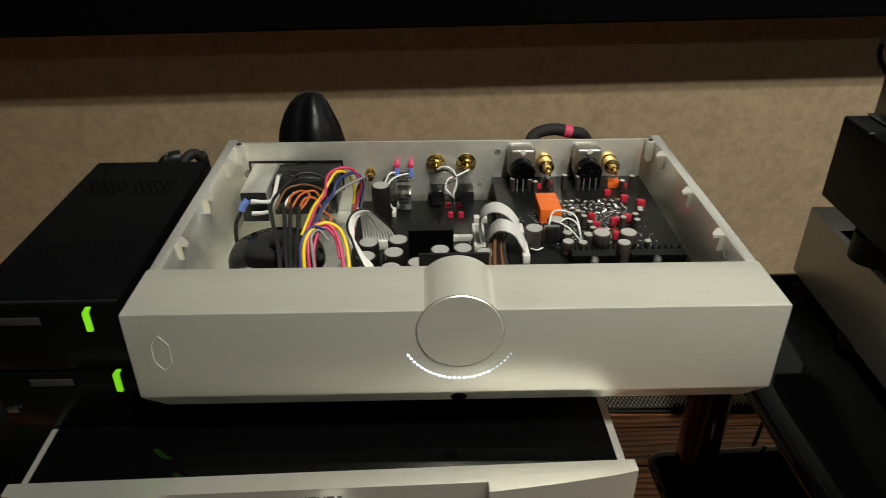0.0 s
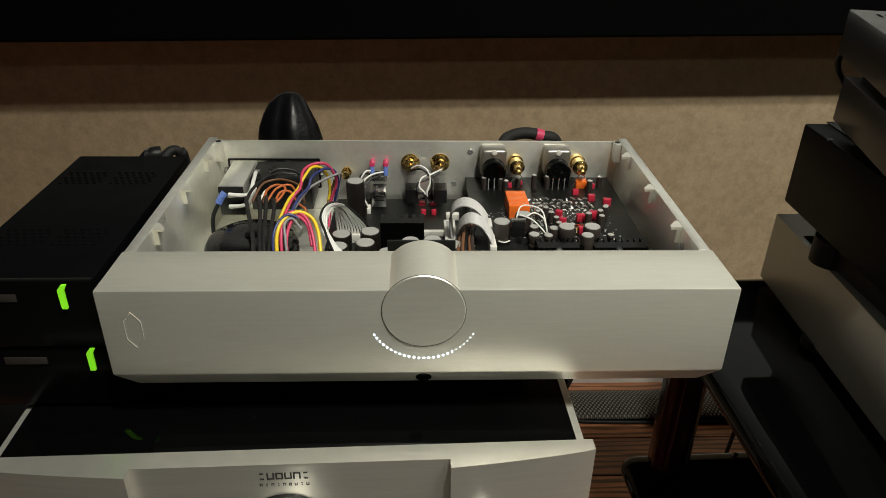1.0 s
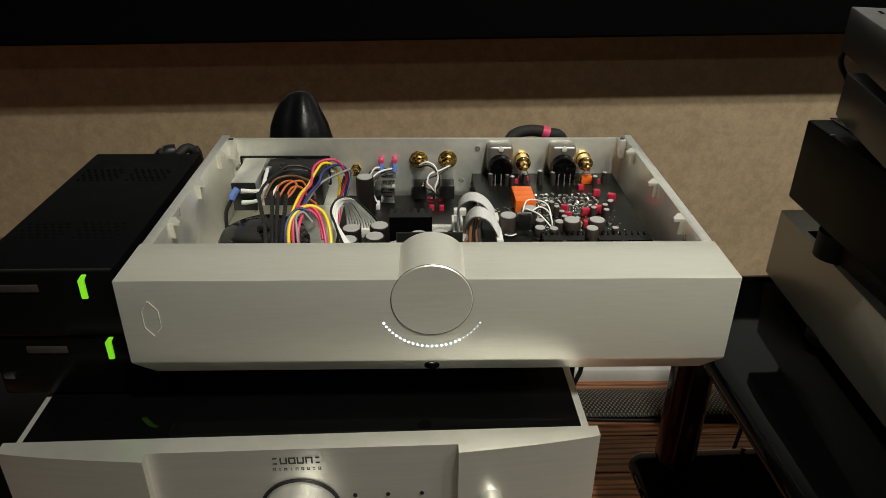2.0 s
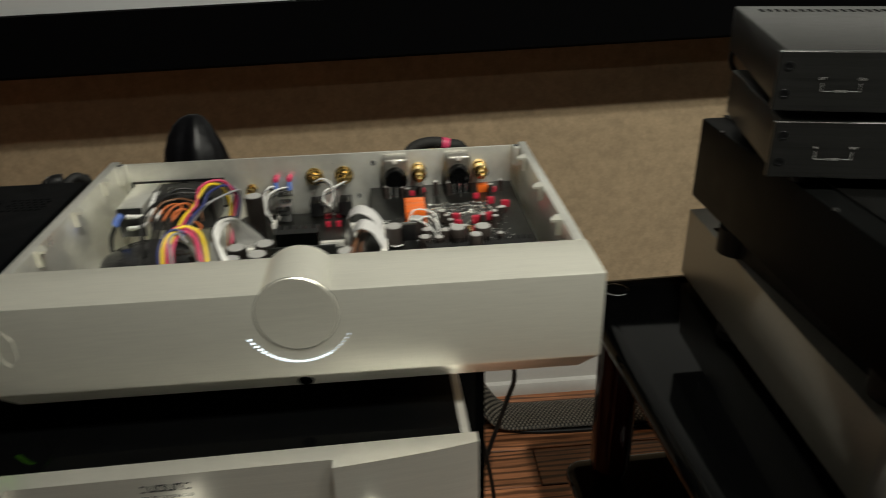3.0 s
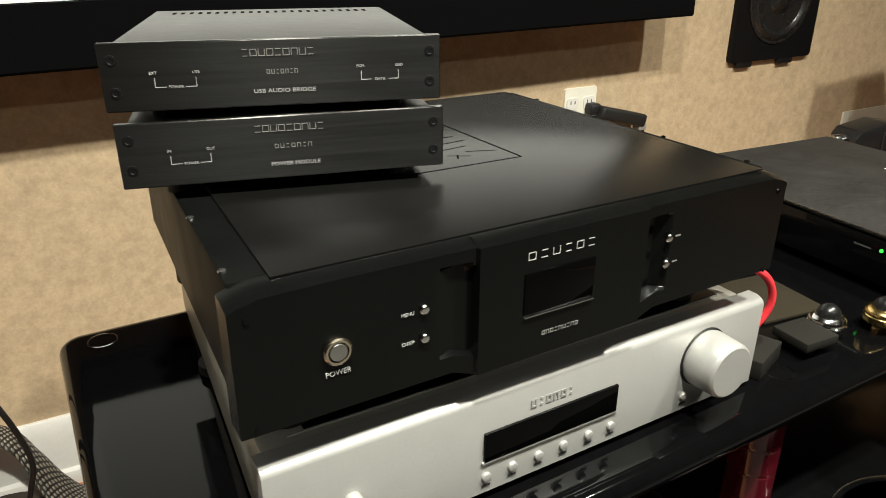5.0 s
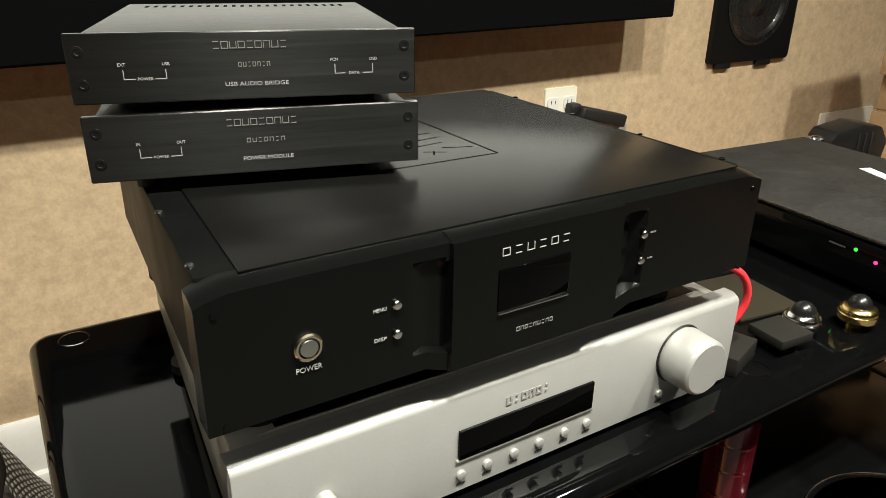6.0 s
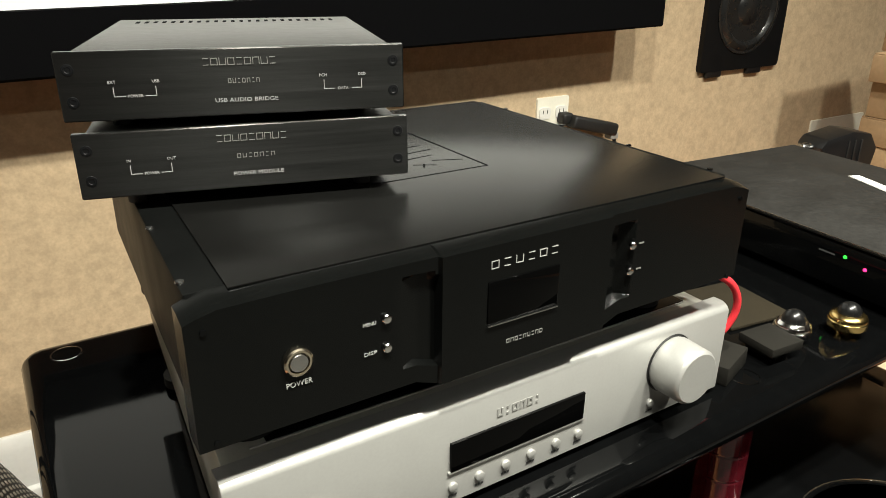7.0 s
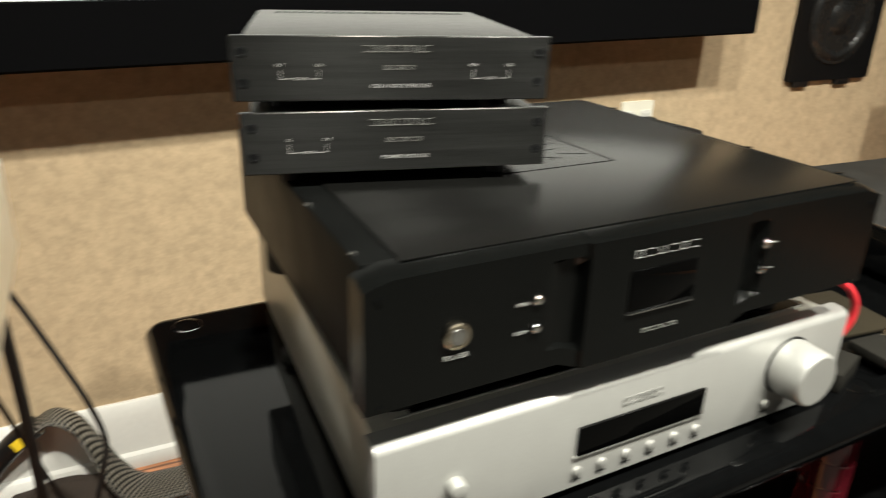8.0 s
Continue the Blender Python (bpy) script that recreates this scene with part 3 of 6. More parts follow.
    mark_shapes("trade_mark", (-0.003 + fx, -0.0032, 0.1185 + fz), 0.066, 0.0062, 6, WHITE_PRINT, ob, 0.0006, 5, 0.38)
    mark_shapes("trade_mark", (0.0 + fx, -0.0032, 0.0525 + fz), 0.036, 0.0034, 9, DIM_PRINT, ob, 0.0005, 7)
    for sx in (-0.239, 0.239):
        for sz in (0.047, 0.124):
            bm = bmesh.new()
            bm_lathe(bm, [(0.0022, 0), (0.002, 0.0012), (0.0, 0.0012)], (sx, 0, sz), Euler((radians(90), 0, 0)).to_matrix(), 12)
            part("screw", bm, BLACK_GLOSS, ob)
    for sy in (0.039, 0.143, 0.25, 0.36):
        for sx in (-0.242, 0.242):
            bm = bmesh.new()
            bm_lathe(bm, [(0.003, 0), (0.0026, 0.0012), (0.0, 0.0014)], (sx + (0.04 if sx < 0 else 0.01) * sy, sy, z1 - 0.0006), None, 12)
            part("screw", bm, STEEL if sx < 0 else BLACK_GLOSS, ob)
    for fx in (-0.2, 0.2):
        for fy in (0.07, 0.34):
            cyl_part("foot", 0.022, z0 - 0.004, (fx, fy, z0 / 2 + 0.002), BLACK_RUBBER, ob, n=24)
    return ob


converter()


def small_box(at, yaw, upper):
    deep = 0.262 if upper else 0.20
    name = "usb_bridge" if upper else "power_module"
    label = "small black brushed-metal USB audio bridge, stacked on another box" if upper else "small black brushed-metal power module on the converter"
    ob = thing(name, at, label, "audio component", "stacked small boxes", yaw)
    w, h = 0.250, 0.0495
    z0 = 0.007
    bm = bmesh.new()
    bm_box(bm, (0, 0.003, z0 + h / 2), (w, 0.006, h), 0.0008, 1)
    part("front_panel", bm, BLACK_BRUSH, ob, "black brushed front panel")
    bm = bmesh.new()
    bm_box(bm, (0, 0.006 + deep / 2, z0 + h / 2 - 0.0005), (w - 0.016, deep, h - 0.002), 0.0015)
    part("case", bm, mat("grey_black_paint", (0.052, 0.051, 0.049), 0.36, 0.6, 0.1, 60, 0.05, 900, stretch=(1, 8, 8)), ob, "dark grey metal case")
    for i in range(24):
        box_part("vent_slot", (-0.095 + i * 0.19 / 23, deep - 0.028, z0 + h - 0.0016), (0.0035, 0.016, 0.001), BLACK_VELVET, ob)
    for sx in (-0.1165, 0.1165):
        for sz in (0.014, 0.037):
            bm = bmesh.new()
            bm_lathe(bm, [(0.0042, 0), (0.0040, 0.0004), (0.0022, 0.0005), (0.0018, 0.0002), (0, 0.0002)], (sx, 0, z0 + sz), Euler((radians(90), 0, 0)).to_matrix(), 16)
            part("screw", bm, BLACK_MATT, ob)
    mark_shapes("trade_mark", (0.001, -0.0003, z0 + 0.040), 0.054, 0.0052, 9, DIM_PRINT, ob, 0.0005, 11, 0.16)
    mark_shapes("trade_mark", (0.003, -0.0003, z0 + 0.0258), 0.024 if upper else 0.030, 0.0034, 7, DIM_PRINT, ob, 0.0005, 13, 0.3)
    words("caption", "USB AUDIO BRIDGE" if upper else "POWER MODULE", (0.004, -0.0003, z0 + 0.0115), 0.0030, WHITE_PRINT, ob, width=0.046 if upper else 0.038)
    groups = [(-0.074, "EXT", "USB", "POWER")] + ([(0.077, "PCM", "DSD", "DATA")] if upper else [])
    if not upper:
        groups = [(-0.074, "IN", "OUT", "POWER")]
    for gx, a, b, c in groups:
        for s, word in ((-1, a), (1, b)):
            words("caption", word, (gx + s * 0.015, -0.0003, z0 + 0.0275), 0.0022, WHITE_PRINT, ob)
            box_part("printed_line", (gx + s * 0.0145, -0.0001, z0 + 0.0205), (0.0005, 0.0004, 0.007), WHITE_PRINT, ob)
        for s in (-1, 1):
            box_part("printed_line", (gx + s * 0.0105, -0.0001, z0 + 0.0172), (0.0075, 0.0004, 0.0005), WHITE_PRINT, ob)
        words("caption", c, (gx, -0.0003, z0 + 0.0172), 0.0022, WHITE_PRINT, ob)
    for fx in (-0.09, 0.09):
        for fy in (0.025, deep - 0.03):
            low = 0.0 if upper else 0.0036
            cyl_part("foot", 0.007, z0 + 0.002 + low, (fx, fy, (z0 + 0.002 - low) / 2 - 0.0005), BLACK_RUBBER, ob, n=16)


small_box((0.5177, 0.1053, 0.7842), -12.8, False)
small_box((0.5146, 0.1079, 0.8410), -15.5, True)


GREY_LID = mat("dark_grey_lid", (0.018, 0.0172, 0.016), 0.62, 0.0, 0.4, 14, 0.1, 300, ior=1.25)


def conditioner():
    """Wide black unit turned sideways: its front with the lamps faces the converter."""
    ob = thing("power_conditioner", (1.446, 0.130, 0.54), "wide black power conditioner turned sideways, with green and red lamps", "audio component", yaw=-3)
    box_part("case", (0, 0.0, 0.043), (0.366, 0.55, 0.062), BLACK_GLOSS, ob, 0.003)
    box_part("lid", (0, 0.0, 0.0775), (0.37, 0.554, 0.005), GREY_LID, ob, 0.001, "dusty dark grey lid")
    box_part("lid_edge", (-0.1855, 0.0, 0.0792), (0.0016, 0.554, 0.0022), STEEL, ob, 0.0, "thin bright lid edge")
    for i, (yy, zz, col) in enumerate(((-0.100, 0.0580, (0.03, 0.62, 0.05)), (-0.129, 0.0510, (0.85, 0.03, 0.20)))):
        bm = bmesh.new()
        bm_lathe(bm, [(0.0026, 0), (0.0022, 0.0014), (0, 0.0018)], (-0.183, yy, zz), Euler((0, radians(-90), 0)).to_matrix(), 14)
        part("lamp", bm, mat("status_lamp", col, 0.4, emit=(col, 1.6)), ob, ("glowing green lamp", "glowing red lamp")[i])
    mark_bars("caption", (-0.1835, -0.074, 0.056), 0.024, 0.0022, 8, mat("grey_print", (0.09, 0.09, 0.09), 0.5), ob, 0.3, 0.0004, (90, 0, -90))
    for fx in (-0.13, 0.13):
        for fy in (-0.22, 0.22):
            cyl_part("foot", 0.02, 0.016, (fx, fy, 0.008), BLACK_RUBBER, ob, n=20)


conditioner()


def paper_strip():
    ob = thing("paper_sheet", (1.520, 0.150, 0.6205), "narrow white paper strip lying on the dark lid", "paper", yaw=-20)
    box_part("sheet", (0.0, -0.02, 0.0006), (0.02, 0.17, 0.0012), WHITE_PLASTIC, ob)


paper_strip()

FOAM = mat("dark_grey_foam", (0.012, 0.0112, 0.0095), 0.85, 0.0, 0.2, 120, 0.3, 900, ior=1.15)


def foam_block(at, yaw, s, label):
    ob = thing("isolation_pad", at, label, "isolation pad", "isolation pads on the rack", yaw)
    bm = bmesh.new()
    bm_box(bm, (0, 0, s[2] / 2), s, 0.0015)
    part("pad", bm, FOAM, ob)


foam_block((1.060, -0.004, 0.54), 12, (0.036, 0.036, 0.012), "flat dark grey foam pad on the rack")
foam_block((1.053, -0.011, 0.5525), -3, (0.050, 0.047, 0.011), "dark grey foam block lying on a pad")
foam_block((0.975, 0.0, 0.54), 20, (0.06, 0.05, 0.022), "dark grey foam block beside the silver amplifier")


def felt_pad():
    ob = thing("felt_pad", (1.120, 0.091, 0.54), "flat olive-brown felt pad lying on the glossy rack", "pad", yaw=-6)
    box_part("pad", (-0.006, 0, 0.0025), (0.100, 0.105, 0.005), mat("olive_felt", (0.019, 0.0155, 0.010), 0.9, 0.0, 0.15, 60, 0.3, 900, ior=1.15), ob, 0.0015)


felt_pad()


def isolation_ball(at, metal, k, label):
    ob = thing("isolator", at, label, "isolator", "metal isolators")
    bm = bmesh.new()
    bm_lathe(bm, [(0.009 * k, 0.0), (0.009 * k, 0.007), (0.0185 * k, 0.009), (0.0218 * k, 0.012), (0.022 * k, 0.013), (0.022 * k, 0.0195), (0.0212 * k, 0.0205), (0.0212 * k, 0.0235), (0.020 * k, 0.026), (0.0155, 0.029), (0.0135, 0.029)], n=40)
    part("cup", bm, metal, ob)
    bm = bmesh.new()
    bm_lathe(bm, [(0.0135, 0.026)] + [(0.0135 * math.cos(a), 0.029 + 0.0135 * math.sin(a)) for a in (0.2, 0.5, 0.8, 1.1, 1.35)] + [(0, 0.0425)], n=28)
    part("ball", bm, mat("black_ball", (0.008, 0.008, 0.008), 0.28, 0.2), ob, "polished black ball")


isolation_ball((1.099, -0.005, 0.54), CHROME, 0.97, "chrome isolation foot with a black ball on the rack")
isolation_ball((1.174, -0.026, 0.54), GOLD, 1.0, "gold isolation foot with a black ball on the rack")


def red_cable():
    ob = thing("red_cable", (-0.016, 0.012, 0), "thick glossy red cable behind the silver amplifier", "cable")
    tube_part("cord", [(0.90, 0.30, 0.655), (0.915, 0.10, 0.662), (0.935, 0.0, 0.668), (0.958, -0.024, 0.664), (0.977, -0.029, 0.650), (0.987, -0.030, 0.630), (0.986, -0.028, 0.610), (0.975, -0.022, 0.590), (0.962, -0.008, 0.572), (0.956, 0.04, 0.553), (0.96, 0.2, 0.547)], 0.0040, mat("red_sheath", (0.62, 0.03, 0.04), 0.35, 0.0, 0.06, 60), ob, n=12)


red_cable()


def rear_plug():
    """Angular plug hood at the conditioner's back, its cord dropping to the floor."""
    ob = thing("power_plug", (1.905, 0.47, 0.505), "large angular black power plug behind the conditioner", "power plug", yaw=-10)
    bm = bmesh.new()
    bm_prism(bm, [(-0.045, 0.035), (-0.075, 0.070), (-0.060, 0.088), (0.010, 0.102), (0.062, 0.094), (0.088, 0.060), (0.080, 0.015), (0.0, 0.010)], -0.035, 0.035, "y")
    bmesh.ops.bevel(bm, geom=list(bm.edges), offset=0.006, segments=2, affect="EDGES", profile=0.6)
    part("hood", bm, BLACK_PLASTIC, ob, "ribbed black hood")
    for i in range(3):
        box_part("rib", (0.0 + 0.018 * i, -0.0355, 0.058), (0.004, 0.004, 0.05), BLACK_RUBBER, ob, 0.001)
    cyl_part("collar", 0.012, 0.03, (-0.084, 0.0, 0.0655), STEEL, ob, "x", 0.003, "dull metal collar")
    tube_part("cord", [(0.03, 0.0, 0.02), (0.045, 0.02, -0.08), (0.05, 0.06, -0.28), (0.06, 0.09, -0.42), (0.12, 0.10, -0.497)], 0.008, BLACK_RUBBER, ob)


rear_plug()


CARD = mat("corrugated_cardboard", (0.40, 0.26, 0.14), 0.8, 0.0, 0.12, 12, 0.2, 200)
TAPE = mat("brown_tape", (0.30, 0.17, 0.07), 0.25)


def carton(at, yaw, s, label):
    ob = thing("cardboard_box", at, label, "cardboard box", "cardboard boxes", yaw)
    card = CARD
    bm = bmesh.new()
    bm_box(bm, (0, 0, s[2] / 2), s, 0.004)
    part("carton", bm, card, ob)
    for dy in (-1, 1):
        box_part("flap", (0, dy * s[1] / 4, s[2] + 0.0018), (s[0] - 0.006, s[1] / 2 - 0.003, 0.003), card, ob, 0.001)
    box_part("tape", (0, 0, s[2] + 0.0038), (s[0] - 0.02, 0.05, 0.0006), TAPE, ob)
    box_part("handle_slot", (-s[0] / 2 + 0.0005, 0, s[2] * 0.6), (0.003, 0.08, min(0.025, s[2] * 0.25)), BLACK_VELVET, ob)


z = 0.0
for k, (dx, yaw, sx, sz, label) in enumerate((
        (0.00, 2, 0.30, 0.24, "brown corrugated cardboard box on the floor"), (0.004, -1, 0.29, 0.16, "brown cardboard box stacked on another box"),
        (0.01, 2, 0.28, 0.10, "flat brown cardboard box in a stack"), (0.006, -2, 0.29, 0.065, "flat brown cardboard box in a stack"),
        (0.012, 1, 0.28, 0.085, "flat brown cardboard box in a stack"), (-0.004, 3, 0.30, 0.065, "flat brown cardboard box jutting out of the stack"),
        (0.022, -2, 0.28, 0.085, "flat brown cardboard box near the top of the stack"), (0.030, 4, 0.27, 0.10, "upper brown cardboard box of the stack"))):
    carton((2.335 + dx, 0.42, z), yaw, (sx, 0.34, sz), label)
    z += sz + 0.0042


def pale_board():
    ob = thing("cardboard_sheet", (2.06, 0.27, 0.0), "cream cardboard sheet lying on the floor", "cardboard", yaw=12)
    box_part("sheet", (0, 0, 0.004), (0.30, 0.24, 0.007), mat("cream_card", (0.62, 0.52, 0.36), 0.7, 0.0, 0.06, 20), ob, 0.001)


pale_board()


DECK_BLACK = mat("dusty_black_plinth", (0.0022, 0.0023, 0.0024), 0.16, 0.0, 0.3, 12, 0.02, 400, ior=1.13)


def lower_deck():
    """Black turntable: its back rests on the lower shelf, its front on two legs."""
    ob = thing("turntable", (1.212, -0.075, 0.220), "black turntable with a round platter on the lower shelf", "turntable")
    box_part("case", (0, 0.0, 0.055), (0.54, 0.44, 0.09), DECK_BLACK, ob, 0.006)
    px, py = -0.053, -0.095
    bm = bmesh.new()
    bm_lathe(bm, [(0.125, 0.0), (0.125, 0.006), (0.122, 0.008), (0.118, 0.008), (0.117, 0.006), (0.0, 0.006)], (px, py, 0.100), None, 64)
    part("platter", bm, BLACK_GLOSS, ob, "round black platter")
    bm = bmesh.new()
    bm_lathe(bm, [(0.1252, 0.0065), (0.1252, 0.0078), (0.1235, 0.0083), (0.1235, 0.0065)], (px, py, 0.100), None, 64)
    part("rim", bm, STEEL, ob, "thin bright rim")
    for fx in (-0.23, 0.23):
        cyl_part("foot", 0.016, 0.011, (fx, 0.16, 0.0055), BLACK_RUBBER, ob, n=18)
        cyl_part("leg", 0.014, 0.232, (fx, -0.18, -0.104), BLACK_MATT, ob, n=18)


lower_deck()


def shelf_filler():
    # added box: keeps the gap under the shelf black and hides the cartons
    ob = thing("black_component", (1.27, 0.26, 0.220), "added black box filling the dark gap behind the turntable", "audio component")
    box_part("case", (0, 0.0, 0.061), (0.54, 0.27, 0.098), BLACK_MATT, ob, 0.003)
    box_part("front_panel", (0, -0.139, 0.061), (0.55, 0.008, 0.102), BLACK_SAT, ob, 0.0015)
    for fx in (-0.22, 0.22):
        for fy in (-0.1, 0.1):
            cyl_part("foot", 0.016, 0.0125, (fx, fy, 0.00625), BLACK_RUBBER, ob, n=18)


shelf_filler()


# ---------------------------------------------------------------- devices on the left
def bowed_amp():
    ob = thing("power_amplifier", (-0.09, -0.036, 0.555), "silver power amplifier with curved front and gloss black lid", "amplifier", yaw=1.5)
    h = 0.114
    bm = bmesh.new()
    bm_box(bm, (0, 0.165, 0.059), (0.418, 0.33, 0.098), 0.002)
    part("case", bm, ALU_IN, ob, "silver metal case")
    box_part("lid", (0, 0.166, 0.1095), (0.404, 0.326, 0.003), BLACK_GLOSS, ob, 0.0008, "gloss black lid")
    # front: wings that bow forward, a recessed middle
    def bow(x):
        return -0.004 - 0.018 * math.cos(x / 0.2125 * math.pi / 2) ** 0.8
    for sgn in (-1, 1):
        bm = bmesh.new()
        xs = [sgn * (0.109 + (0.2125 - 0.109) * i / 14) for i in range(15)]
        out = [(x, bow(x)) for x in xs] + [(xs[-1], 0.006), (xs[0], 0.006)]
        bm_prism(bm, out, 0.008, h, "z")
        part("front_wing", bm, ALU_WARM, ob, "bowed silver front")
    bm = bmesh.new()
    bm_box(bm, (0, -0.0015, 0.061), (0.218, 0.015, 0.106))
    part("front_centre", bm, ALU_WARM, ob, "recessed silver front")
    cyl_part("knob_recess", 0.030, 0.002, (-0.006, -0.0092, 0.056), BLACK_PLASTIC, ob, "y", n=40)
    bm = bmesh.new()
    bm_lathe(bm, [(0.0275, 0.0), (0.0275, 0.020), (0.0255, 0.022), (0.0, 0.022)], (-0.006, -0.009, 0.056), Euler((radians(90), 0, 0)).to_matrix(), 48)
    part("knob", bm, ALU_WARM, ob, "silver knob")
    mark_shapes("trade_mark", (-0.006, -0.0092, 0.1035), 0.036, 0.006, 6, DARK_PRINT, ob, 0.0011, 17, 0.15)
    mark_shapes("trade_mark", (-0.006, -0.0092, 0.0955), 0.036, 0.0024, 9, DARK_PRINT, ob, 0.0005, 19, 0.5)
    for bx in (0.034, 0.058, 0.083):
        cyl_part("indicator_hole", 0.0016, 0.002, (bx, -0.0088, 0.068), BLACK_PLASTIC, ob, "y", n=12)
    cyl_part("side_button", 0.009, 0.012, (0.133, -0.019, 0.066), ALU_WARM, ob, "y", 0.002, n=28)
    for fx in (-0.17, 0.17):
        for fy in (0.04, 0.29):
            cyl_part("foot", 0.02, 0.012, (fx, fy, 0.006), BLACK_RUBBER, ob, n=20)


bowed_amp()


PHONO_BLACK = mat("black_crinkle_paint", (0.0022, 0.0024, 0.0028), 0.5, 0.0, 0.2, 40, 0.08, 500, ior=1.12)


def phono_box(z, at, yaw=0.0, upper=False):
    ob = thing("black_box_component", (*at, z), "small black component with vent holes and a glowing green indicator" if upper else "small black component with a glowing green indicator, under its twin", "audio component", "stacked black boxes", yaw)
    box_part("case", (0.005, 0.121, 0.029), (0.104, 0.238, 0.050), PHONO_BLACK, ob, 0.003)
    box_part("front_panel", (0.004, 0.0, 0.029), (0.108, 0.006, 0.054), BLACK_SAT, ob, 0.001)
    bm = bmesh.new()
    bm_prism(bm, [(-0.0018, -0.0095), (0.0020, -0.0095), (0.0022, 0.005), (0.0046, 0.0095), (0.0012, 0.0095), (-0.0020, 0.0055)], -0.0015, 0.0015, "y")
    lamp = part("indicator", bm, mat("green_indicator", (0.2, 0.6, 0.02), 0.4, emit=((0.22, 0.80, 0.015), 1.6)), ob, "glowing green indicator")
    lamp.matrix_basis = pose(0.0375, -0.0035, 0.0445)
    box_part("name_plate", (-0.009, -0.0034, 0.043), (0.03, 0.001, 0.006), mat("dull_bronze", (0.07, 0.06, 0.055), 0.4, 0.6), ob, 0.0003)
    if upper:
        for gx, gy in ((-0.036, 0.17), (0.008, 0.17), (-0.036, 0.055), (0.008, 0.055)):
            bm = bmesh.new()
            for i in range(6):
                for j in range(5):
                    bm_cyl(bm, 0.0016, 0.0008, (gx + i * 0.006 + 0.003 * (j % 2), gy + j * 0.006, 0.0541), n=8)
            part("vent_grille", bm, BLACK_VELVET, ob, "cluster of round vent holes")
    else:
        box_part("front_jack", (-0.042, -0.004, 0.02), (0.008, 0.004, 0.0045), STEEL, ob, 0.0006, "small metal front jack")
    for fx in (-0.04, 0.04):
        for fy in (0.02, 0.19):
            cyl_part("foot", 0.007, 0.005, (fx, fy, 0.0025), BLACK_RUBBER, ob, n=14)
    return ob


phono_box(0.6672, (-0.277, 0.022))
phono_box(0.6672 + 0.0545, (-0.284, 0.020), 0.0, True)


# the open preamplifier
def preamp_shell():
    ob = thing("preamplifier", (0, 0, 0.695), "open silver preamplifier with its lid removed, circuit boards showing", "preamplifier")
    W, F, T = 0.2175, 0.056, 0.085
    bm = bmesh.new()
    top = [bm.verts.new(v) for v in ((-W, 0, T), (W, 0, T), (W, F, T), (-W, F, T))]
    mid = [bm.verts.new(v) for v in ((-W, 0, 0.016), (W, 0, 0.016), (W, F, 0.016), (-W, F, 0.016))]
    low = [bm.verts.new(v) for v in ((-W + 0.014, 0.007, 0.003), (W - 0.014, 0.007, 0.003), (W - 0.014, F, 0.003), (-W + 0.014, F, 0.003))]
    bm.faces.new(top)
    bm.faces.new(low)
    for a, b in ((top, mid), (mid, low)):
        for i in range(4):
            bm.faces.new((a[i], a[(i + 1) % 4], b[(i + 1) % 4], b[i]))
    bmesh.ops.recalc_face_normals(bm, faces=bm.faces)
    bmesh.ops.bevel(bm, geom=list(bm.edges), offset=0.0011, segments=2, affect="EDGES", profile=0.5)
    part("front_panel", bm, ALU, ob, "solid silver front panel")
    bm = bmesh.new()
    bm_lathe(bm, [(0.0278, 0.0), (0.0288, 0.0009), (0.0288, 0.0505), (0.028, 0.0515), (0, 0.0515)][::-1], (0.001, 0.0505, 0.068), Euler((radians(90), 0, 0)).to_matrix(), 64)
    part("volume_knob", bm, ALU, ob, "round silver volume drum set into the front")
    for sx in (-1, 1):
        box_part("side_wall", (sx * (W - 0.0058), F + 0.1225, 0.044), (0.0085, 0.245, 0.082), ALU_IN, ob, 0.0006)
    box_part("rear_wall", (0, 0.299, 0.0427), (2 * W - 0.017, 0.003, 0.0794), ALU_IN, ob, 0.0005)
    box_part("base_plate", (0, 0.175, 0.0045), (2 * W - 0.02, 0.244, 0.003), ALU_IN, ob)
    return ob


PRE = preamp_shell()


# ---------------------------------------------------------------- inside the open preamplifier (heights from its base)
Z0 = 0.695
PCB = mat("black_circuit_board", (0.004, 0.0045, 0.004), 0.42, 0.0, 0.35, 60, 0.05, 500)
CAP_BLACK = mat("black_capacitor_sleeve", (0.010, 0.008, 0.007), 0.3, 0.0, 0.2, 80)
CAP_BROWN = mat("grey_brown_capacitor_sleeve", (0.038, 0.030, 0.027), 0.32, 0.0, 0.15, 80)
CAP_TOP = mat("capacitor_can_top", (0.55, 0.54, 0.52), 0.45, 0.4, 0.06, 200)
ORANGE = mat("orange_film_capacitor", (0.85, 0.16, 0.02), 0.35, 0.0, 0.06, 90)
RED = mat("red_film_capacitor", (0.48, 0.022, 0.05), 0.35, 0.0, 0.06, 90)
PINK = mat("pink_red_insulation", (0.60, 0.05, 0.13), 0.4, 0.0, 0.06, 90)
YELLOW = mat("yellow_insulation", (0.85, 0.60, 0.03), 0.4, 0.0, 0.06, 90)
BLUE = mat("dark_blue_insulation", (0.03, 0.04, 0.16), 0.4, 0.0, 0.06, 90)
CRIMP_BLUE = mat("blue_crimp", (0.12, 0.20, 0.55), 0.4)
GREYW = mat("grey_insulation", (0.28, 0.28, 0.29), 0.45, 0.0, 0.06, 90)
WHITEW = mat("white_insulation", (0.82, 0.81, 0.78), 0.45, 0.0, 0.06, 90)
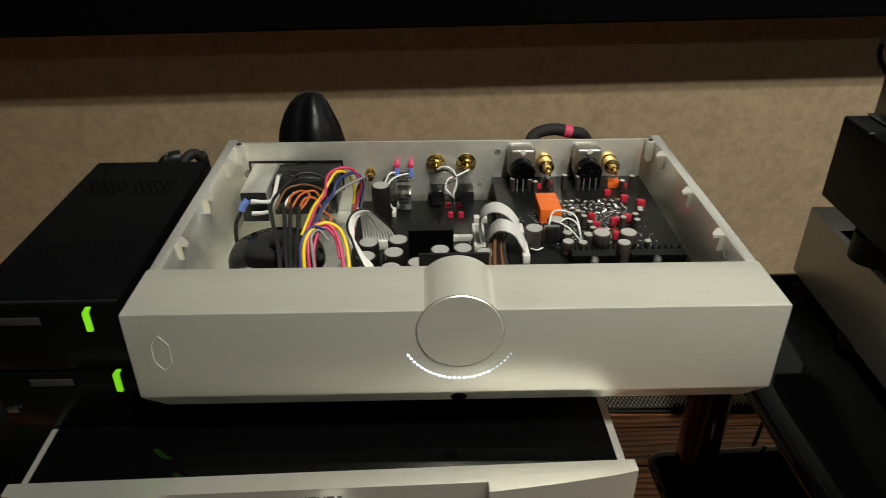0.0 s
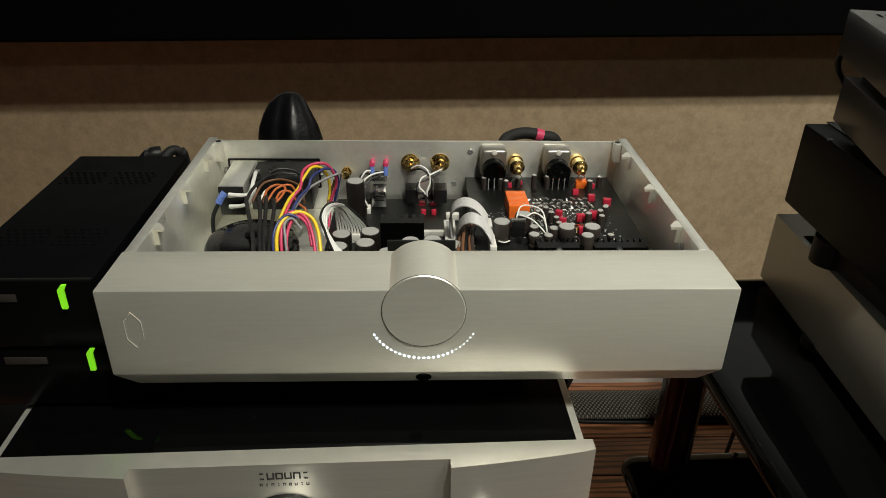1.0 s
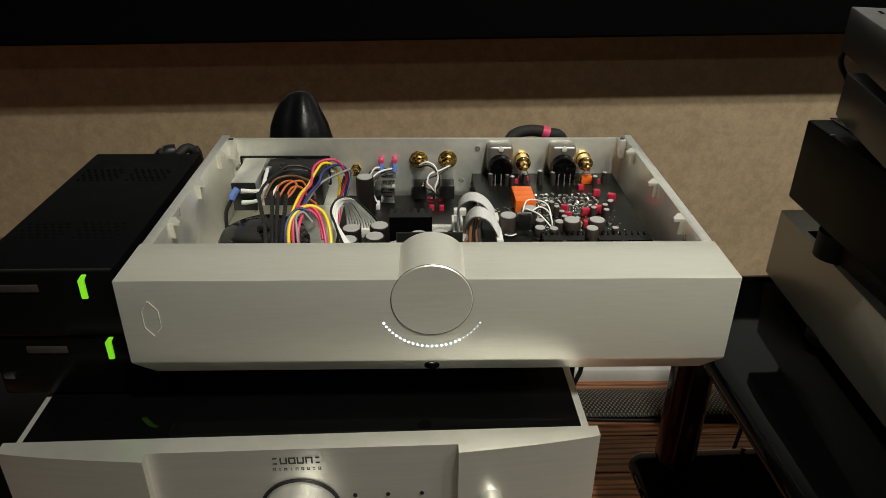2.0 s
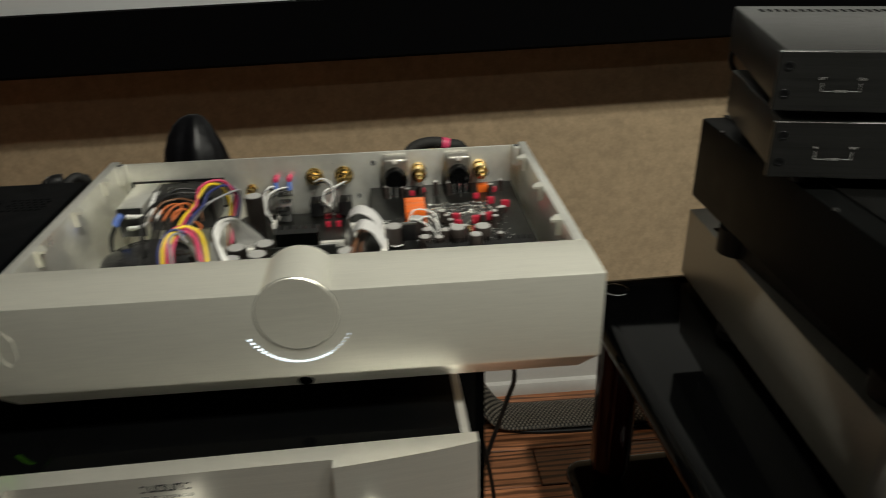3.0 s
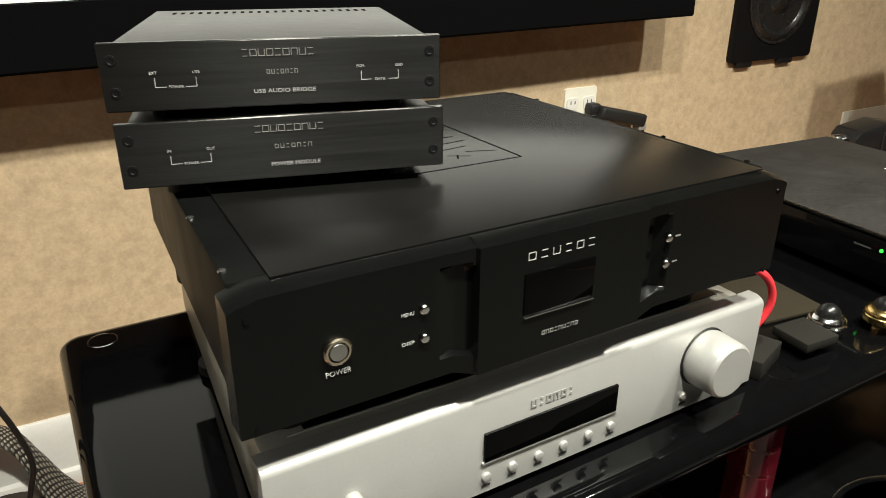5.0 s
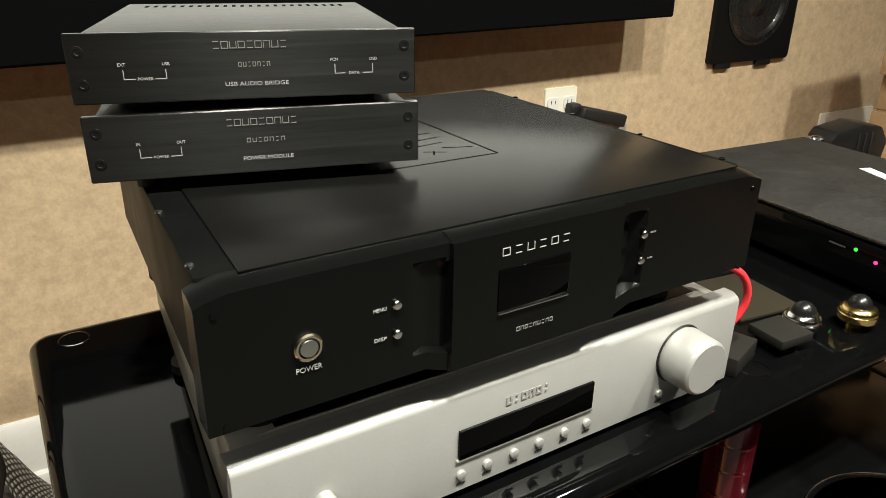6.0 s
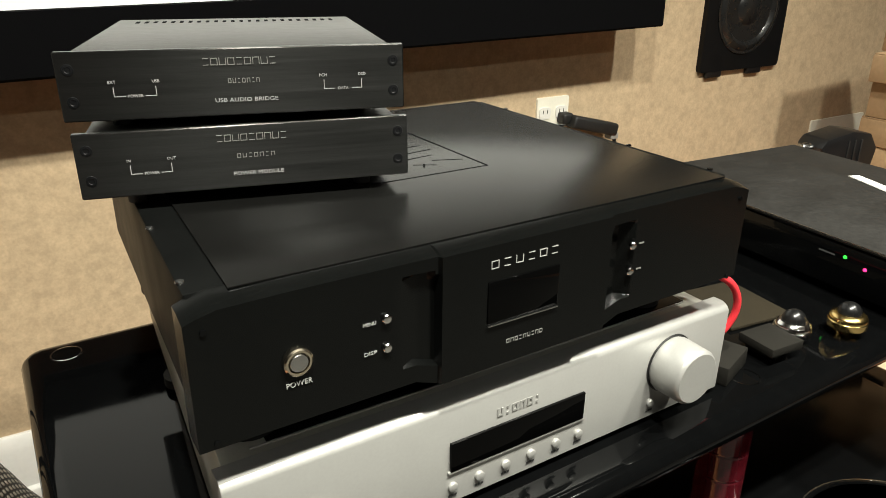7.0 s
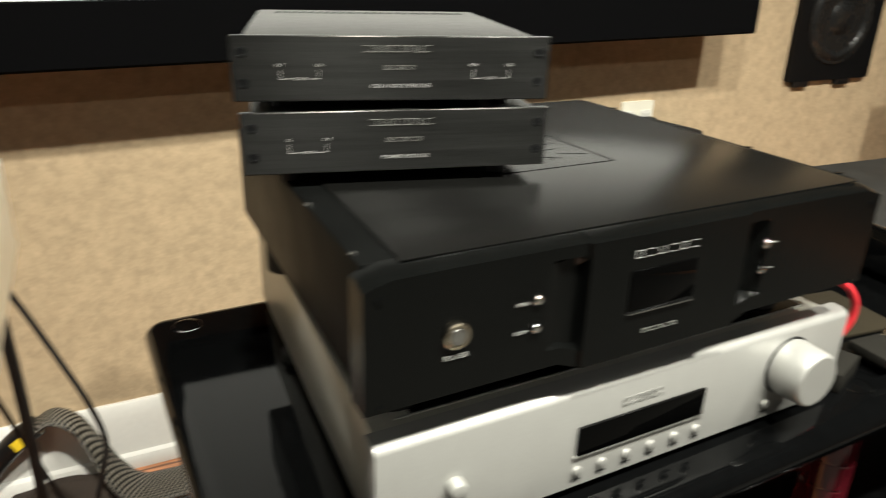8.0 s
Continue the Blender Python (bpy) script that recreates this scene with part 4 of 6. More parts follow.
BLACKW = mat("black_insulation", (0.012, 0.012, 0.012), 0.4, 0.0, 0.1, 90)
BROWNW = mat("brown_insulation", (0.17, 0.075, 0.035), 0.45, 0.0, 0.1, 90)
ORANGEW = mat("orange_insulation", (0.52, 0.13, 0.03), 0.45, 0.0, 0.1, 90)
SLEEVE = mat("black_braided_sleeve", (0.010, 0.0095, 0.009), 0.55, 0.0, 0.6, 500, 0.6, 1500)
SOLDER = mat("solder", (0.92, 0.92, 0.89), 0.20, 0.9, 0.1, 300)
SILK = mat("white_silkscreen", (0.55, 0.55, 0.52), 0.6)


def q(x, y, z):
    return (x, y, z - Z0 - 0.003 * max(0.0, min(1.0, (y - 0.19) / 0.08)))


def wire(name, points, r, material, parent, label="", n=7):
    return tube_part(name, [q(*p) for p in points], r, material, parent, label, n, 6)


def capacitor(x, y, z0, z1, r, parent, sleeve=None):
    r = r * 0.84 if r < 0.004 else r
    bm = bmesh.new()
    bm_lathe(bm, [(r * 0.93, 0), (r, 0.001), (r, 0.003), (r * 0.94, 0.0038), (r, 0.0048), (r, z1 - z0 - 0.001), (r * 0.93, z1 - z0)], q(x, y, z0), None, 24)
    c = part("capacitor", bm, sleeve or CAP_BLACK, parent, "round electrolytic capacitor")
    bm = bmesh.new()
    bm_lathe(bm, [(r * 0.86, 0), (r * 0.84, 0.0007), (0, 0.0009)], q(x, y, z1 - 0.0002), None, 20)
    part("can_top", bm, CAP_TOP, c, "bare metal can top")
    return c


def film_cap(x, y, z0, s, material, parent, turn=0):
    s = tuple(v * 0.80 for v in s) if material is RED else s
    bm = bmesh.new()
    bm_box(bm, (0, 0, s[2] / 2), s, 0.0006, 2, Euler((0, 0, radians(turn))).to_matrix())
    bmesh.ops.translate(bm, verts=bm.verts, vec=q(x, y, z0))
    return part("film_capacitor", bm, material, parent)


def scatter(name, parent, x0, y0, x1, y1, z, count, material, smax, hmax, seed, kind_label):
    """Many tiny soldered pieces or printed marks, joined."""
    rng = random.Random(seed)
    vs, fs = [], []
    for _ in range(count):
        cx, cy = rng.uniform(x0, x1), rng.uniform(y0, y1)
        a, b = rng.uniform(0.3, 1) * smax, rng.uniform(0.25, 0.6) * smax
        if rng.random() < 0.5:
            a, b = b, a
        h = rng.uniform(0.4, 1) * hmax
        i = len(vs)
        for zz in (z, z + h):
            vs += [q(cx - a / 2, cy - b / 2, zz), q(cx + a / 2, cy - b / 2, zz), q(cx + a / 2, cy + b / 2, zz), q(cx - a / 2, cy + b / 2, zz)]
        fs += [(i + 4, i + 5, i + 6, i + 7), (i, i + 1, i + 5, i + 4), (i + 1, i + 2, i + 6, i + 5), (i + 2, i + 3, i + 7, i + 6), (i + 3, i, i + 4, i + 7)]
    me = bpy.data.meshes.new(name)
    me.from_pydata(vs, [], fs)
    me.materials.append(material)
    ob = new(name, me)
    ob.parent = parent
    ob["label"] = kind_label
    ob["kind"] = "stuff"
    return ob


def comb(bm, x0, x1, y0, y1, y2, z0, z1, n):
    """A heat sink: a bar with fins along its back."""
    w = (x1 - x0) / (2 * n - 1)
    out = [(x0, y0), (x1, y0)]
    for i in range(n):
        xb = x1 - 2 * i * w
        out += [(xb, y2), (xb - w, y2)]
        if i < n - 1:
            out += [(xb - w, y1), (xb - 2 * w, y1)]
    bm_prism(bm, out, z0, z1, "z")


def side_clip(x, y, sgn, parent):
    """A milled tab on the inner edge of a side wall with a slanted foot."""
    bm = bmesh.new()
    bm_prism(bm, [(x, y - 0.005), (x - sgn * 0.0095, y - 0.005), (x - sgn * 0.0095, y - 0.002), (x - sgn * 0.003, y + 0.007), (x, y + 0.007)], 0.0825, 0.0846, "z")
    bm_prism(bm, [(y - 0.005, 0.0825), (y + 0.004, 0.0825), (y + 0.001, 0.072), (y - 0.003, 0.070)], x - sgn * 0.0045, x, "x")
    part("lid_tab", bm, ALU, parent, "milled lid tab")


for sgn, ys in ((1, (0.254, 0.174, 0.099)), (-1, (0.247, 0.173, 0.096))):
    for yy in ys:
        side_clip(sgn * 0.208, yy, sgn, PRE)
    bm = bmesh.new()
    bm_box(bm, (sgn * 0.2045, 0.291, 0.074), (0.007, 0.013, 0.020), 0.001)
    post = part("corner_block", bm, ALU_IN, PRE)
    bm = bmesh.new()
    bm_lathe(bm, [(0.0026, 0), (0.0026, 0.0006), (0.0, 0.0006)], (sgn * 0.2045, 0.291, 0.084), None, 14)
    part("screw_hole", bm, BLACK_PLASTIC, post)

# ring of light under the knob, sensor and engraved mark on the front
LED_ON = mat("white_led", (0.9, 0.95, 1.0), 0.3, emit=((0.70, 0.85, 1.0), 9.0))
LED_DIM = mat("white_led_dim", (0.9, 0.95, 1.0), 0.3, emit=((0.70, 0.85, 1.0), 4.0))
for i in range(25):
    a = radians(209 + i * 122 / 24)
    r = 0.00082 if i < 19 else 0.0005
    bm = bmesh.new()
    bm_lathe(bm, [(r, 0), (r * 0.9, 0.0003), (0, 0.0004)], (0.001 + 0.0392 * math.cos(a), -0.0001, 0.068 + 0.0392 * math.sin(a)), Euler((radians(90), 0, 0)).to_matrix(), 10)
    part("indicator_led", bm, LED_ON if i < 19 else LED_DIM, PRE, "tiny glowing white indicator")
bm = bmesh.new()
bm_lathe(bm, [(0.0290, 0), (0.0290, 0.0002), (0.0287, 0.0002), (0.0287, 0)], (0.001, 0, 0.068), Euler((radians(90), 0, 0)).to_matrix(), 64)
part("knob_gap", bm, BLACK_PLASTIC, PRE)
bm = bmesh.new()
bm_lathe(bm, [(0.0058, 0), (0.0056, 0.0006), (0, 0.0008)], (0.001, 0.0035, 0.0095), Euler((radians(118), 0, 0)).to_matrix(), 24)
part("remote_sensor", bm, BLACK_GLOSS, PRE, "dark oval remote sensor")
hexa = [(-0.196 + dx, 0.054 + dz) for dx, dz in ((0, 0.0145), (0.0057, 0.007), (0.0057, -0.007), (0, -0.0145), (-0.0057, -0.007), (-0.0057, 0.007))]
bm = bmesh.new()
for (ax, az), (bx, bz) in zip(hexa, hexa[1:] + hexa[:1]):
    bm_tube(bm, [(ax, 0, az), ((ax + bx) / 2, 0, (az + bz) / 2), (bx, 0, bz)], 0.00035, 6, 2)
part("engraved_mark", bm, mat("etched_line", (0.50, 0.49, 0.44), 0.45, 0.4), PRE, "faint engraved six-sided mark")

# --- lower board with supply parts
MAIN = box_part("circuit_board", q(-0.020, 0.190, 0.7133), (0.138, 0.205, 0.0018), PCB, PRE, 0.0003, "black main circuit board")
for bx in (-0.08, 0.04):
    for by in (0.10, 0.285):
        cyl_part("spacer", 0.003, 0.0115, q(bx, by, 0.7067), STEEL, MAIN, n=12)
capacitor(-0.062, 0.225, 0.7142, 0.765, 0.0088, MAIN)
for cx, cy, zz in ((-0.070, 0.157, 0.742), (-0.0445, 0.156, 0.745), (-0.071, 0.134, 0.742), (-0.0475, 0.133, 0.746), (-0.009, 0.138, 0.745), (0.010, 0.140, 0.745), (0.0285, 0.135, 0.743), (-0.028, 0.118, 0.745), (-0.071, 0.111, 0.742), (-0.049, 0.110, 0.745)):
    capacitor(cx, cy, 0.7142, zz, 0.0090 if cx < -0.03 else 0.0085, MAIN)
bm = bmesh.new()
comb(bm, -0.036, 0.003, 0.162, 0.172, 0.181, 0.7142 - Z0, 0.750 - Z0, 6)
part("heat_sink", bm, BLACK_SAT, MAIN, "black finned heat sink")
DISP = box_part("display_board", q(0, 0.0755, 0.745), (0.052, 0.003, 0.066), PCB, PRE, 0.0004, "upright black board behind the front")
bm = bmesh.new()
bm_box(bm, q(-0.0425, 0.279, 0.7275), (0.0145, 0.022, 0.0175), 0.0008)
usb = part("usb_socket", bm, STEEL, MAIN, "metal USB socket")
box_part("slot", q(-0.0425, 0.2675, 0.7275), (0.010, 0.002, 0.0015), BLACK_PLASTIC, usb)
box_part("slot", q(-0.0425, 0.2675, 0.7320), (0.010, 0.002, 0.0015), BLACK_PLASTIC, usb)
for bx in (-0.0085, 0.021):
    box_part("optical_socket", q(bx, 0.281, 0.7295), (0.0135, 0.02, 0.015), BLACK_PLASTIC, MAIN, 0.0008)
for bx, by in ((0.0025, 0.278), (0.0135, 0.278)):
    film_cap(bx, by, 0.7142, (0.009, 0.006, 0.0085), RED, MAIN)
for bx, by in ((0.0035, 0.2545), (0.0140, 0.2545)):
    film_cap(bx, by, 0.7142, (0.0062, 0.005, 0.010), RED, MAIN)
box_part("header", q(0.0325, 0.244, 0.7185), (0.013, 0.007, 0.008), WHITE_PLASTIC, MAIN, 0.0006, "white pin header")
bm = bmesh.new()
bm_box(bm, q(0.0285, 0.205, 0.718), (0.011, 0.046, 0.008), 0.0008)
slotted = part("box_header", bm, WHITE_PLASTIC, MAIN, "white box header")
box_part("opening", q(0.0285, 0.205, 0.7216), (0.006, 0.038, 0.0015), GREYW, slotted)
box_part("header", q(0.011, 0.208, 0.717), (0.026, 0.005, 0.006), WHITE_PLASTIC, MAIN, 0.0006, "white pin header")
wide = box_part("wire_header", q(-0.0625, 0.196, 0.7185), (0.034, 0.008, 0.009), WHITE_PLASTIC, MAIN, 0.0008, "white multi-way wire connector")
scatter("solder_clutter", MAIN, -0.045, 0.182, 0.042, 0.268, 0.7142, 420, SOLDER, 0.0020, 0.0012, 3, "tiny soldered components on the board")
scatter("chip_cluster", MAIN, -0.045, 0.185, 0.03, 0.262, 0.7142, 40, BLACK_PLASTIC, 0.006, 0.002, 5, "small black chips on the board")
scatter("board_print", MAIN, -0.047, 0.18, 0.044, 0.272, 0.71425, 420, SILK, 0.0022, 0.00008, 7, "white printed marks on the board")
for ex, ey in ((-0.012, 0.262), (0.0365, 0.262), (-0.005, 0.25), (0.025, 0.25), (0.035, 0.275)):
    bm = bmesh.new()
    bm_lathe(bm, [(0.0033, 0), (0.0033, 0.0006), (0.0019, 0.0006), (0.0019, 0)], q(ex, ey, 0.7142), None, 18)
    part("eyelet", bm, SOLDER, MAIN)
for ex, ey in ((-0.0525, 0.262),):
    box_part("choke", q(ex, ey, 0.718), (0.004, 0.012, 0.009), WHITE_PLASTIC, MAIN, 0.001)

# --- raised signal board
TOPZ = 0.738
SIG = box_part("circuit_board", q(0.124, 0.207, TOPZ - 0.0009), (0.152, 0.186, 0.0018), PCB, PRE, 0.0003, "black raised signal circuit board")
for bx in (0.055, 0.195):
    for by in (0.12, 0.292):
        cyl_part("spacer", 0.003, 0.0352, q(bx, by, 0.7188), STEEL, SIG, n=12)
    bm = bmesh.new()
    bm_lathe(bm, [(0.0036, 0), (0.0036, 0.0008), (0.0018, 0.001), (0, 0.001)], q(bx + (0.006 if bx < 0.1 else -0.012), 0.292, TOPZ), None, 16)
    part("eyelet", bm, SOLDER, SIG)
for i, oy in enumerate((0.2275, 0.2145, 0.2015)):
    film_cap(0.0925, oy, TOPZ, (0.0195, 0.0122, 0.0135), ORANGE, SIG)
for rx, ry, t, s in ((0.092, 0.271, 0, (0.006, 0.005, 0.009)), (0.157, 0.2535, 8, (0.0075, 0.0055, 0.009)), (0.170, 0.2385, 0, (0.0085, 0.0062, 0.0095)), (0.183, 0.2275, -6, (0.0095, 0.007, 0.0095)),
                     (0.177, 0.270, 0, (0.008, 0.006, 0.009)), (0.131, 0.2005, -25, (0.008, 0.006, 0.0085)), (0.1315, 0.1835, -20, (0.0078, 0.0058, 0.0085)), (0.1325, 0.1715, -15, (0.0085, 0.006, 0.0085)),
                     (0.149, 0.1895, 4, (0.0095, 0.0065, 0.0095)), (0.1625, 0.196, 8, (0.0095, 0.0065, 0.0095)), (0.1465, 0.1645, -4, (0.0105, 0.007, 0.0085)), (0.071, 0.271, 0, (0.005, 0.004, 0.007)), (0.104, 0.279, 0, (0.006, 0.005, 0.008))):
    film_cap(rx, ry, TOPZ, s, RED, SIG, t)
film_cap(0.166, 0.2715, TOPZ, (0.011, 0.008, 0.0105), ORANGE, SIG)
for cx, cy, h, r in ((0.065, 0.266, 0.015, 0.0035), (0.082, 0.266, 0.014, 0.0035), (0.087, 0.262, 0.013, 0.0032), (0.101, 0.272, 0.012, 0.0032), (0.1165, 0.268, 0.017, 0.0033), (0.130, 0.267, 0.016, 0.0036), (0.185, 0.271, 0.014, 0.0035), (0.173, 0.262, 0.013, 0.0034),
                     (0.118, 0.200, 0.010, 0.0034), (0.121, 0.189, 0.010, 0.0034), (0.124, 0.178, 0.010, 0.0034), (0.1245, 0.167, 0.010, 0.0034), (0.1545, 0.182, 0.012, 0.0036), (0.166, 0.186, 0.013, 0.0036), (0.172, 0.192, 0.014, 0.0036), (0.1655, 0.177, 0.012, 0.0036),
                     (0.110, 0.196, 0.008, 0.003), (0.1785, 0.213, 0.006, 0.0036), (0.136, 0.1635, 0.010, 0.0034)):
    capacitor(cx, cy, TOPZ, TOPZ + h, r, SIG, CAP_BROWN)
for cx, cy, h, r in ((0.071, 0.153, 0.018, 0.0082), (0.092, 0.168, 0.018, 0.0075), (0.127, 0.146, 0.0165, 0.0078), (0.1495, 0.146, 0.0165, 0.0078), (0.1165, 0.148, 0.014, 0.0045), (0.100, 0.155, 0.012, 0.0045), (0.098, 0.140, 0.012, 0.0052), (0.141, 0.1265, 0.018, 0.0058), (0.1645, 0.139, 0.012, 0.0036), (0.110, 0.138, 0.012, 0.0042)):
    capacitor(cx, cy, TOPZ, TOPZ + h, r, SIG, CAP_BROWN)
rng = random.Random(11)
bead = bmesh.new()
bm_box(bead, (0, 0, 0.0017), (0.0040, 0.0026, 0.0014), 0.0003, 1)
for sx in (-1, 1):
    bm_box(bead, (sx * 0.0023, 0, 0.0007), (0.0009, 0.0022, 0.0014), 0.0002, 1)
bead_me = mesh_of("transistor", bead, SOLDER)
for row, (yy, n, xa, xb) in enumerate(((0.240, 10, 0.108, 0.165), (0.231, 11, 0.105, 0.166), (0.222, 11, 0.104, 0.166), (0.213, 9, 0.112, 0.164))):
    for i in range(n):
        ob = new("transistor", bead_me)
        ob.parent = SIG
        ob.matrix_basis = pose(*q(xa + (xb - xa) * i / (n - 1) + rng.uniform(-0.001, 0.001), yy + rng.uniform(-0.002, 0.002), TOPZ), rng.uniform(-12, 12), rng.uniform(-12, 12), rng.uniform(0, 180))
scatter("solder_clutter", SIG, 0.078, 0.162, 0.168, 0.282, TOPZ, 900, SOLDER, 0.0019, 0.0012, 21, "tiny soldered components on the board")
scatter("solder_clutter", SIG, 0.135, 0.165, 0.155, 0.182, TOPZ, 45, GOLD, 0.004, 0.0012, 22, "gold-legged parts on the board")
scatter("chip_cluster", SIG, 0.080, 0.165, 0.168, 0.275, TOPZ, 45, BLACK_PLASTIC, 0.006, 0.002, 23, "small black chips on the board")
scatter("board_print", SIG, 0.055, 0.20, 0.082, 0.246, TOPZ + 0.0001, 110, SILK, 0.0026, 0.00008, 24, "white printed marks on the board")
scatter("board_print", SIG, 0.085, 0.15, 0.180, 0.28, TOPZ + 0.0001, 380, SILK, 0.0022, 0.00008, 25, "white printed marks on the board")
for ex in (0.1365, 0.1505):
    bm = bmesh.new()
    bm_lathe(bm, [(0.0068, 0), (0.0068, 0.0005), (0.0058, 0.0005), (0.0058, 0)], (0, 0, 0), None, 28)
    bmesh.ops.scale(bm, verts=bm.verts, vec=(1, 0.62, 1))
    bmesh.ops.translate(bm, verts=bm.verts, vec=q(ex, 0.2545, TOPZ))
    part("printed_ring", bm, SILK, SIG, "printed white loop")
for xa, xb in ((0.0985, 0.1375), (0.1465, 0.192)):
    bm = bmesh.new()
    comb(bm, xa, xb, 0.119, 0.129, 0.137, TOPZ - Z0, TOPZ + 0.010 - Z0, 9)
    hs = part("heat_sink", bm, BLACK_SAT, SIG, "black star-finned heat sink")
    bm = bmesh.new()
    bm_lathe(bm, [(0.0036, 0), (0.0036, 0.002), (0.0022, 0.003), (0, 0.003)], q((xa + xb) / 2 - 0.002, 0.1190, TOPZ + 0.006), Euler((radians(60), 0, 0)).to_matrix(), 16)
    part("screw", bm, STEEL, hs)
bm = bmesh.new()
bm_box(bm, q(0.0845, 0.146, TOPZ + 0.0145), (0.0115, 0.003, 0.0155), 0.0006)
bm_box(bm, q(0.0845, 0.1485, TOPZ + 0.0225), (0.0125, 0.0015, 0.0012))
part("regulator", bm, BLACK_PLASTIC, SIG, "upright regulator")
box_part("tab", q(0.0845, 0.1462, TOPZ + 0.0228), (0.0122, 0.0034, 0.0016), STEEL, SIG)

# --- rear sockets
for sx in (0.0755, 0.1415):
    bm = bmesh.new()
    bm_box(bm, q(sx, 0.288, 0.7635), (0.0265, 0.020, 0.029), 0.0035, 3)
    x = part("xlr_socket", bm, mat("nickel_socket", (0.40, 0.38, 0.34), 0.34, 0.85, 0.1, 90), PRE, "metal balanced output socket")
    bm = bmesh.new()
    bm_lathe(bm, [(0.0122, 0), (0.0122, 0.012), (0.0108, 0.0145), (0, 0.0145)], q(sx, 0.279, 0.7575), Euler((radians(90), 0, 0)).to_matrix(), 32)
    bm_box(bm, q(sx, 0.272, 0.7475), (0.022, 0.012, 0.012), 0.001)
    part("insert", bm, BLACK_GLOSS, x, "black plastic insert")
    for dx in (-0.006, 0, 0.006):
        cyl_part("pin", 0.0007, 0.014, q(sx + dx, 0.2645, 0.746), SOLDER, x, n=8)
    cyl_part("latch", 0.003, 0.002, q(sx, 0.2775, 0.7755), WHITE_PLASTIC, x, "y", 0.0006, n=12)
for sx in (0.1000, 0.1655):
    bm = bmesh.new()
    bm_lathe(bm, [(0.0082, 0), (0.0082, 0.006), (0.0072, 0.0065), (0.0072, 0.014), (0.0078, 0.0145), (0.0078, 0.019), (0.005, 0.0205), (0.0042, 0.028), (0.0025, 0.0285), (0.0022, 0.035), (0, 0.035)], q(sx, 0.2975, 0.7590), Euler((radians(90), 0, 0)).to_matrix(), 24)
    rca = part("phono_socket", bm, GOLD, PRE, "gold-plated phono socket")
    for dx in (-0.007, 0.007):
        tube_part("lead", [q(sx, 0.268, 0.758), q(sx + dx * 0.7, 0.270, 0.750), q(sx + dx, 0.272, 0.739)], 0.0005, SOLDER, rca, n=6)
for sx, sz, r in ((-0.0100, 0.757, 0.0085), (0.0210, 0.757, 0.0088)):
    bm = bmesh.new()
    bm_lathe(bm, [(r * 1.15, 0), (r * 1.15, 0.001), (r, 0.0012), (r, 0.004), (r * 0.7, 0.0045), (r * 0.62, 0.008), (r * 0.3, 0.0085), (r * 0.25, 0.014), (0, 0.014)], q(sx, 0.2975, sz), Euler((radians(90), 0, 0)).to_matrix(), 24)
    part("digital_socket", bm, GOLD, PRE, "gold-plated round socket")
bm = bmesh.new()
bm_lathe(bm, [(0.0058, 0), (0.0058, 0.003), (0.0035, 0.0035), (0.0033, 0.010), (0.0042, 0.0105), (0.0042, 0.013), (0, 0.0135)], q(-0.077, 0.2975, 0.747), Euler((radians(90), 0, 0)).to_matrix(), 6)
part("ground_post", bm, GOLD, PRE, "gold ground terminal")
for sx in (-0.0495, -0.0355):
    cr = cyl_part("spade_terminal", 0.0030, 0.012, q(sx, 0.2905, 0.759), PINK, PRE, "y", 0.001, "red crimp terminal", 14)
    bm = bmesh.new()
    bm_lathe(bm, [(0.0022, 0), (0.0026, 0.004), (0.0024, 0.009), (0, 0.009)], q(sx, 0.2855, 0.757), Euler((radians(165), 0, 0)).to_matrix(), 14)
    part("boot", bm, CRIMP_BLUE, cr, "blue terminal boot")
for sx, sz in ((0.0525, 0.769), (0.036, 0.733), (-0.165, 0.72)):
    bm = bmesh.new()
    bm_lathe(bm, [(0.0032, 0), (0.003, 0.0006), (0.0015, 0.0008), (0, 0.0004)], q(sx, 0.2975, sz), Euler((radians(90), 0, 0)).to_matrix(), 16)
    part("rivet", bm, SOLDER, PRE)
box_part("label_plate", q(-0.0425, 0.2972, 0.742), (0.016, 0.0012, 0.011), STEEL, PRE, 0.0002)

# --- mains inlet and filter
INLET = box_part("mains_filter", q(-0.1795, 0.256, 0.7465), (0.024, 0.066, 0.031), ALU_IN, PRE, 0.0015, "metal mains filter can")
box_part("terminal_face", q(-0.1795, 0.2222, 0.7455), (0.0235, 0.003, 0.029), BLACK_PLASTIC, INLET, 0.001, "black terminal face")
for zz in (0.7535, 0.7415):
    box_part("blade", q(-0.178, 0.2185, zz), (0.008, 0.006, 0.004), STEEL, INLET, 0.0004)
bm = bmesh.new()
bm_box(bm, q(-0.1365, 0.267, 0.744), (0.060, 0.046, 0.033), 0.001)
part("switch_body", bm, BLACK_PLASTIC, INLET, "black mains switch body")
for bx, by in ((-0.160, 0.252), (-0.145, 0.248), (-0.148, 0.262)):
    box_part("blade", q(bx, by, 0.7625), (0.007, 0.001, 0.008), STEEL, INLET)
bm = bmesh.new()
for c, s in (((-0.1515, 0.2968, 0.7605), (0.094, 0.002, 0.0018)), ((-0.1980, 0.2968, 0.745), (0.0018, 0.002, 0.031)), ((-0.1050, 0.2968, 0.745), (0.0018, 0.002, 0.031)), ((-0.1515, 0.2968, 0.7295), (0.094, 0.002, 0.0018))):
    bm_box(bm, q(*c), s)
part("flange", bm, BLACK_PLASTIC, INLET, "black inlet flange")
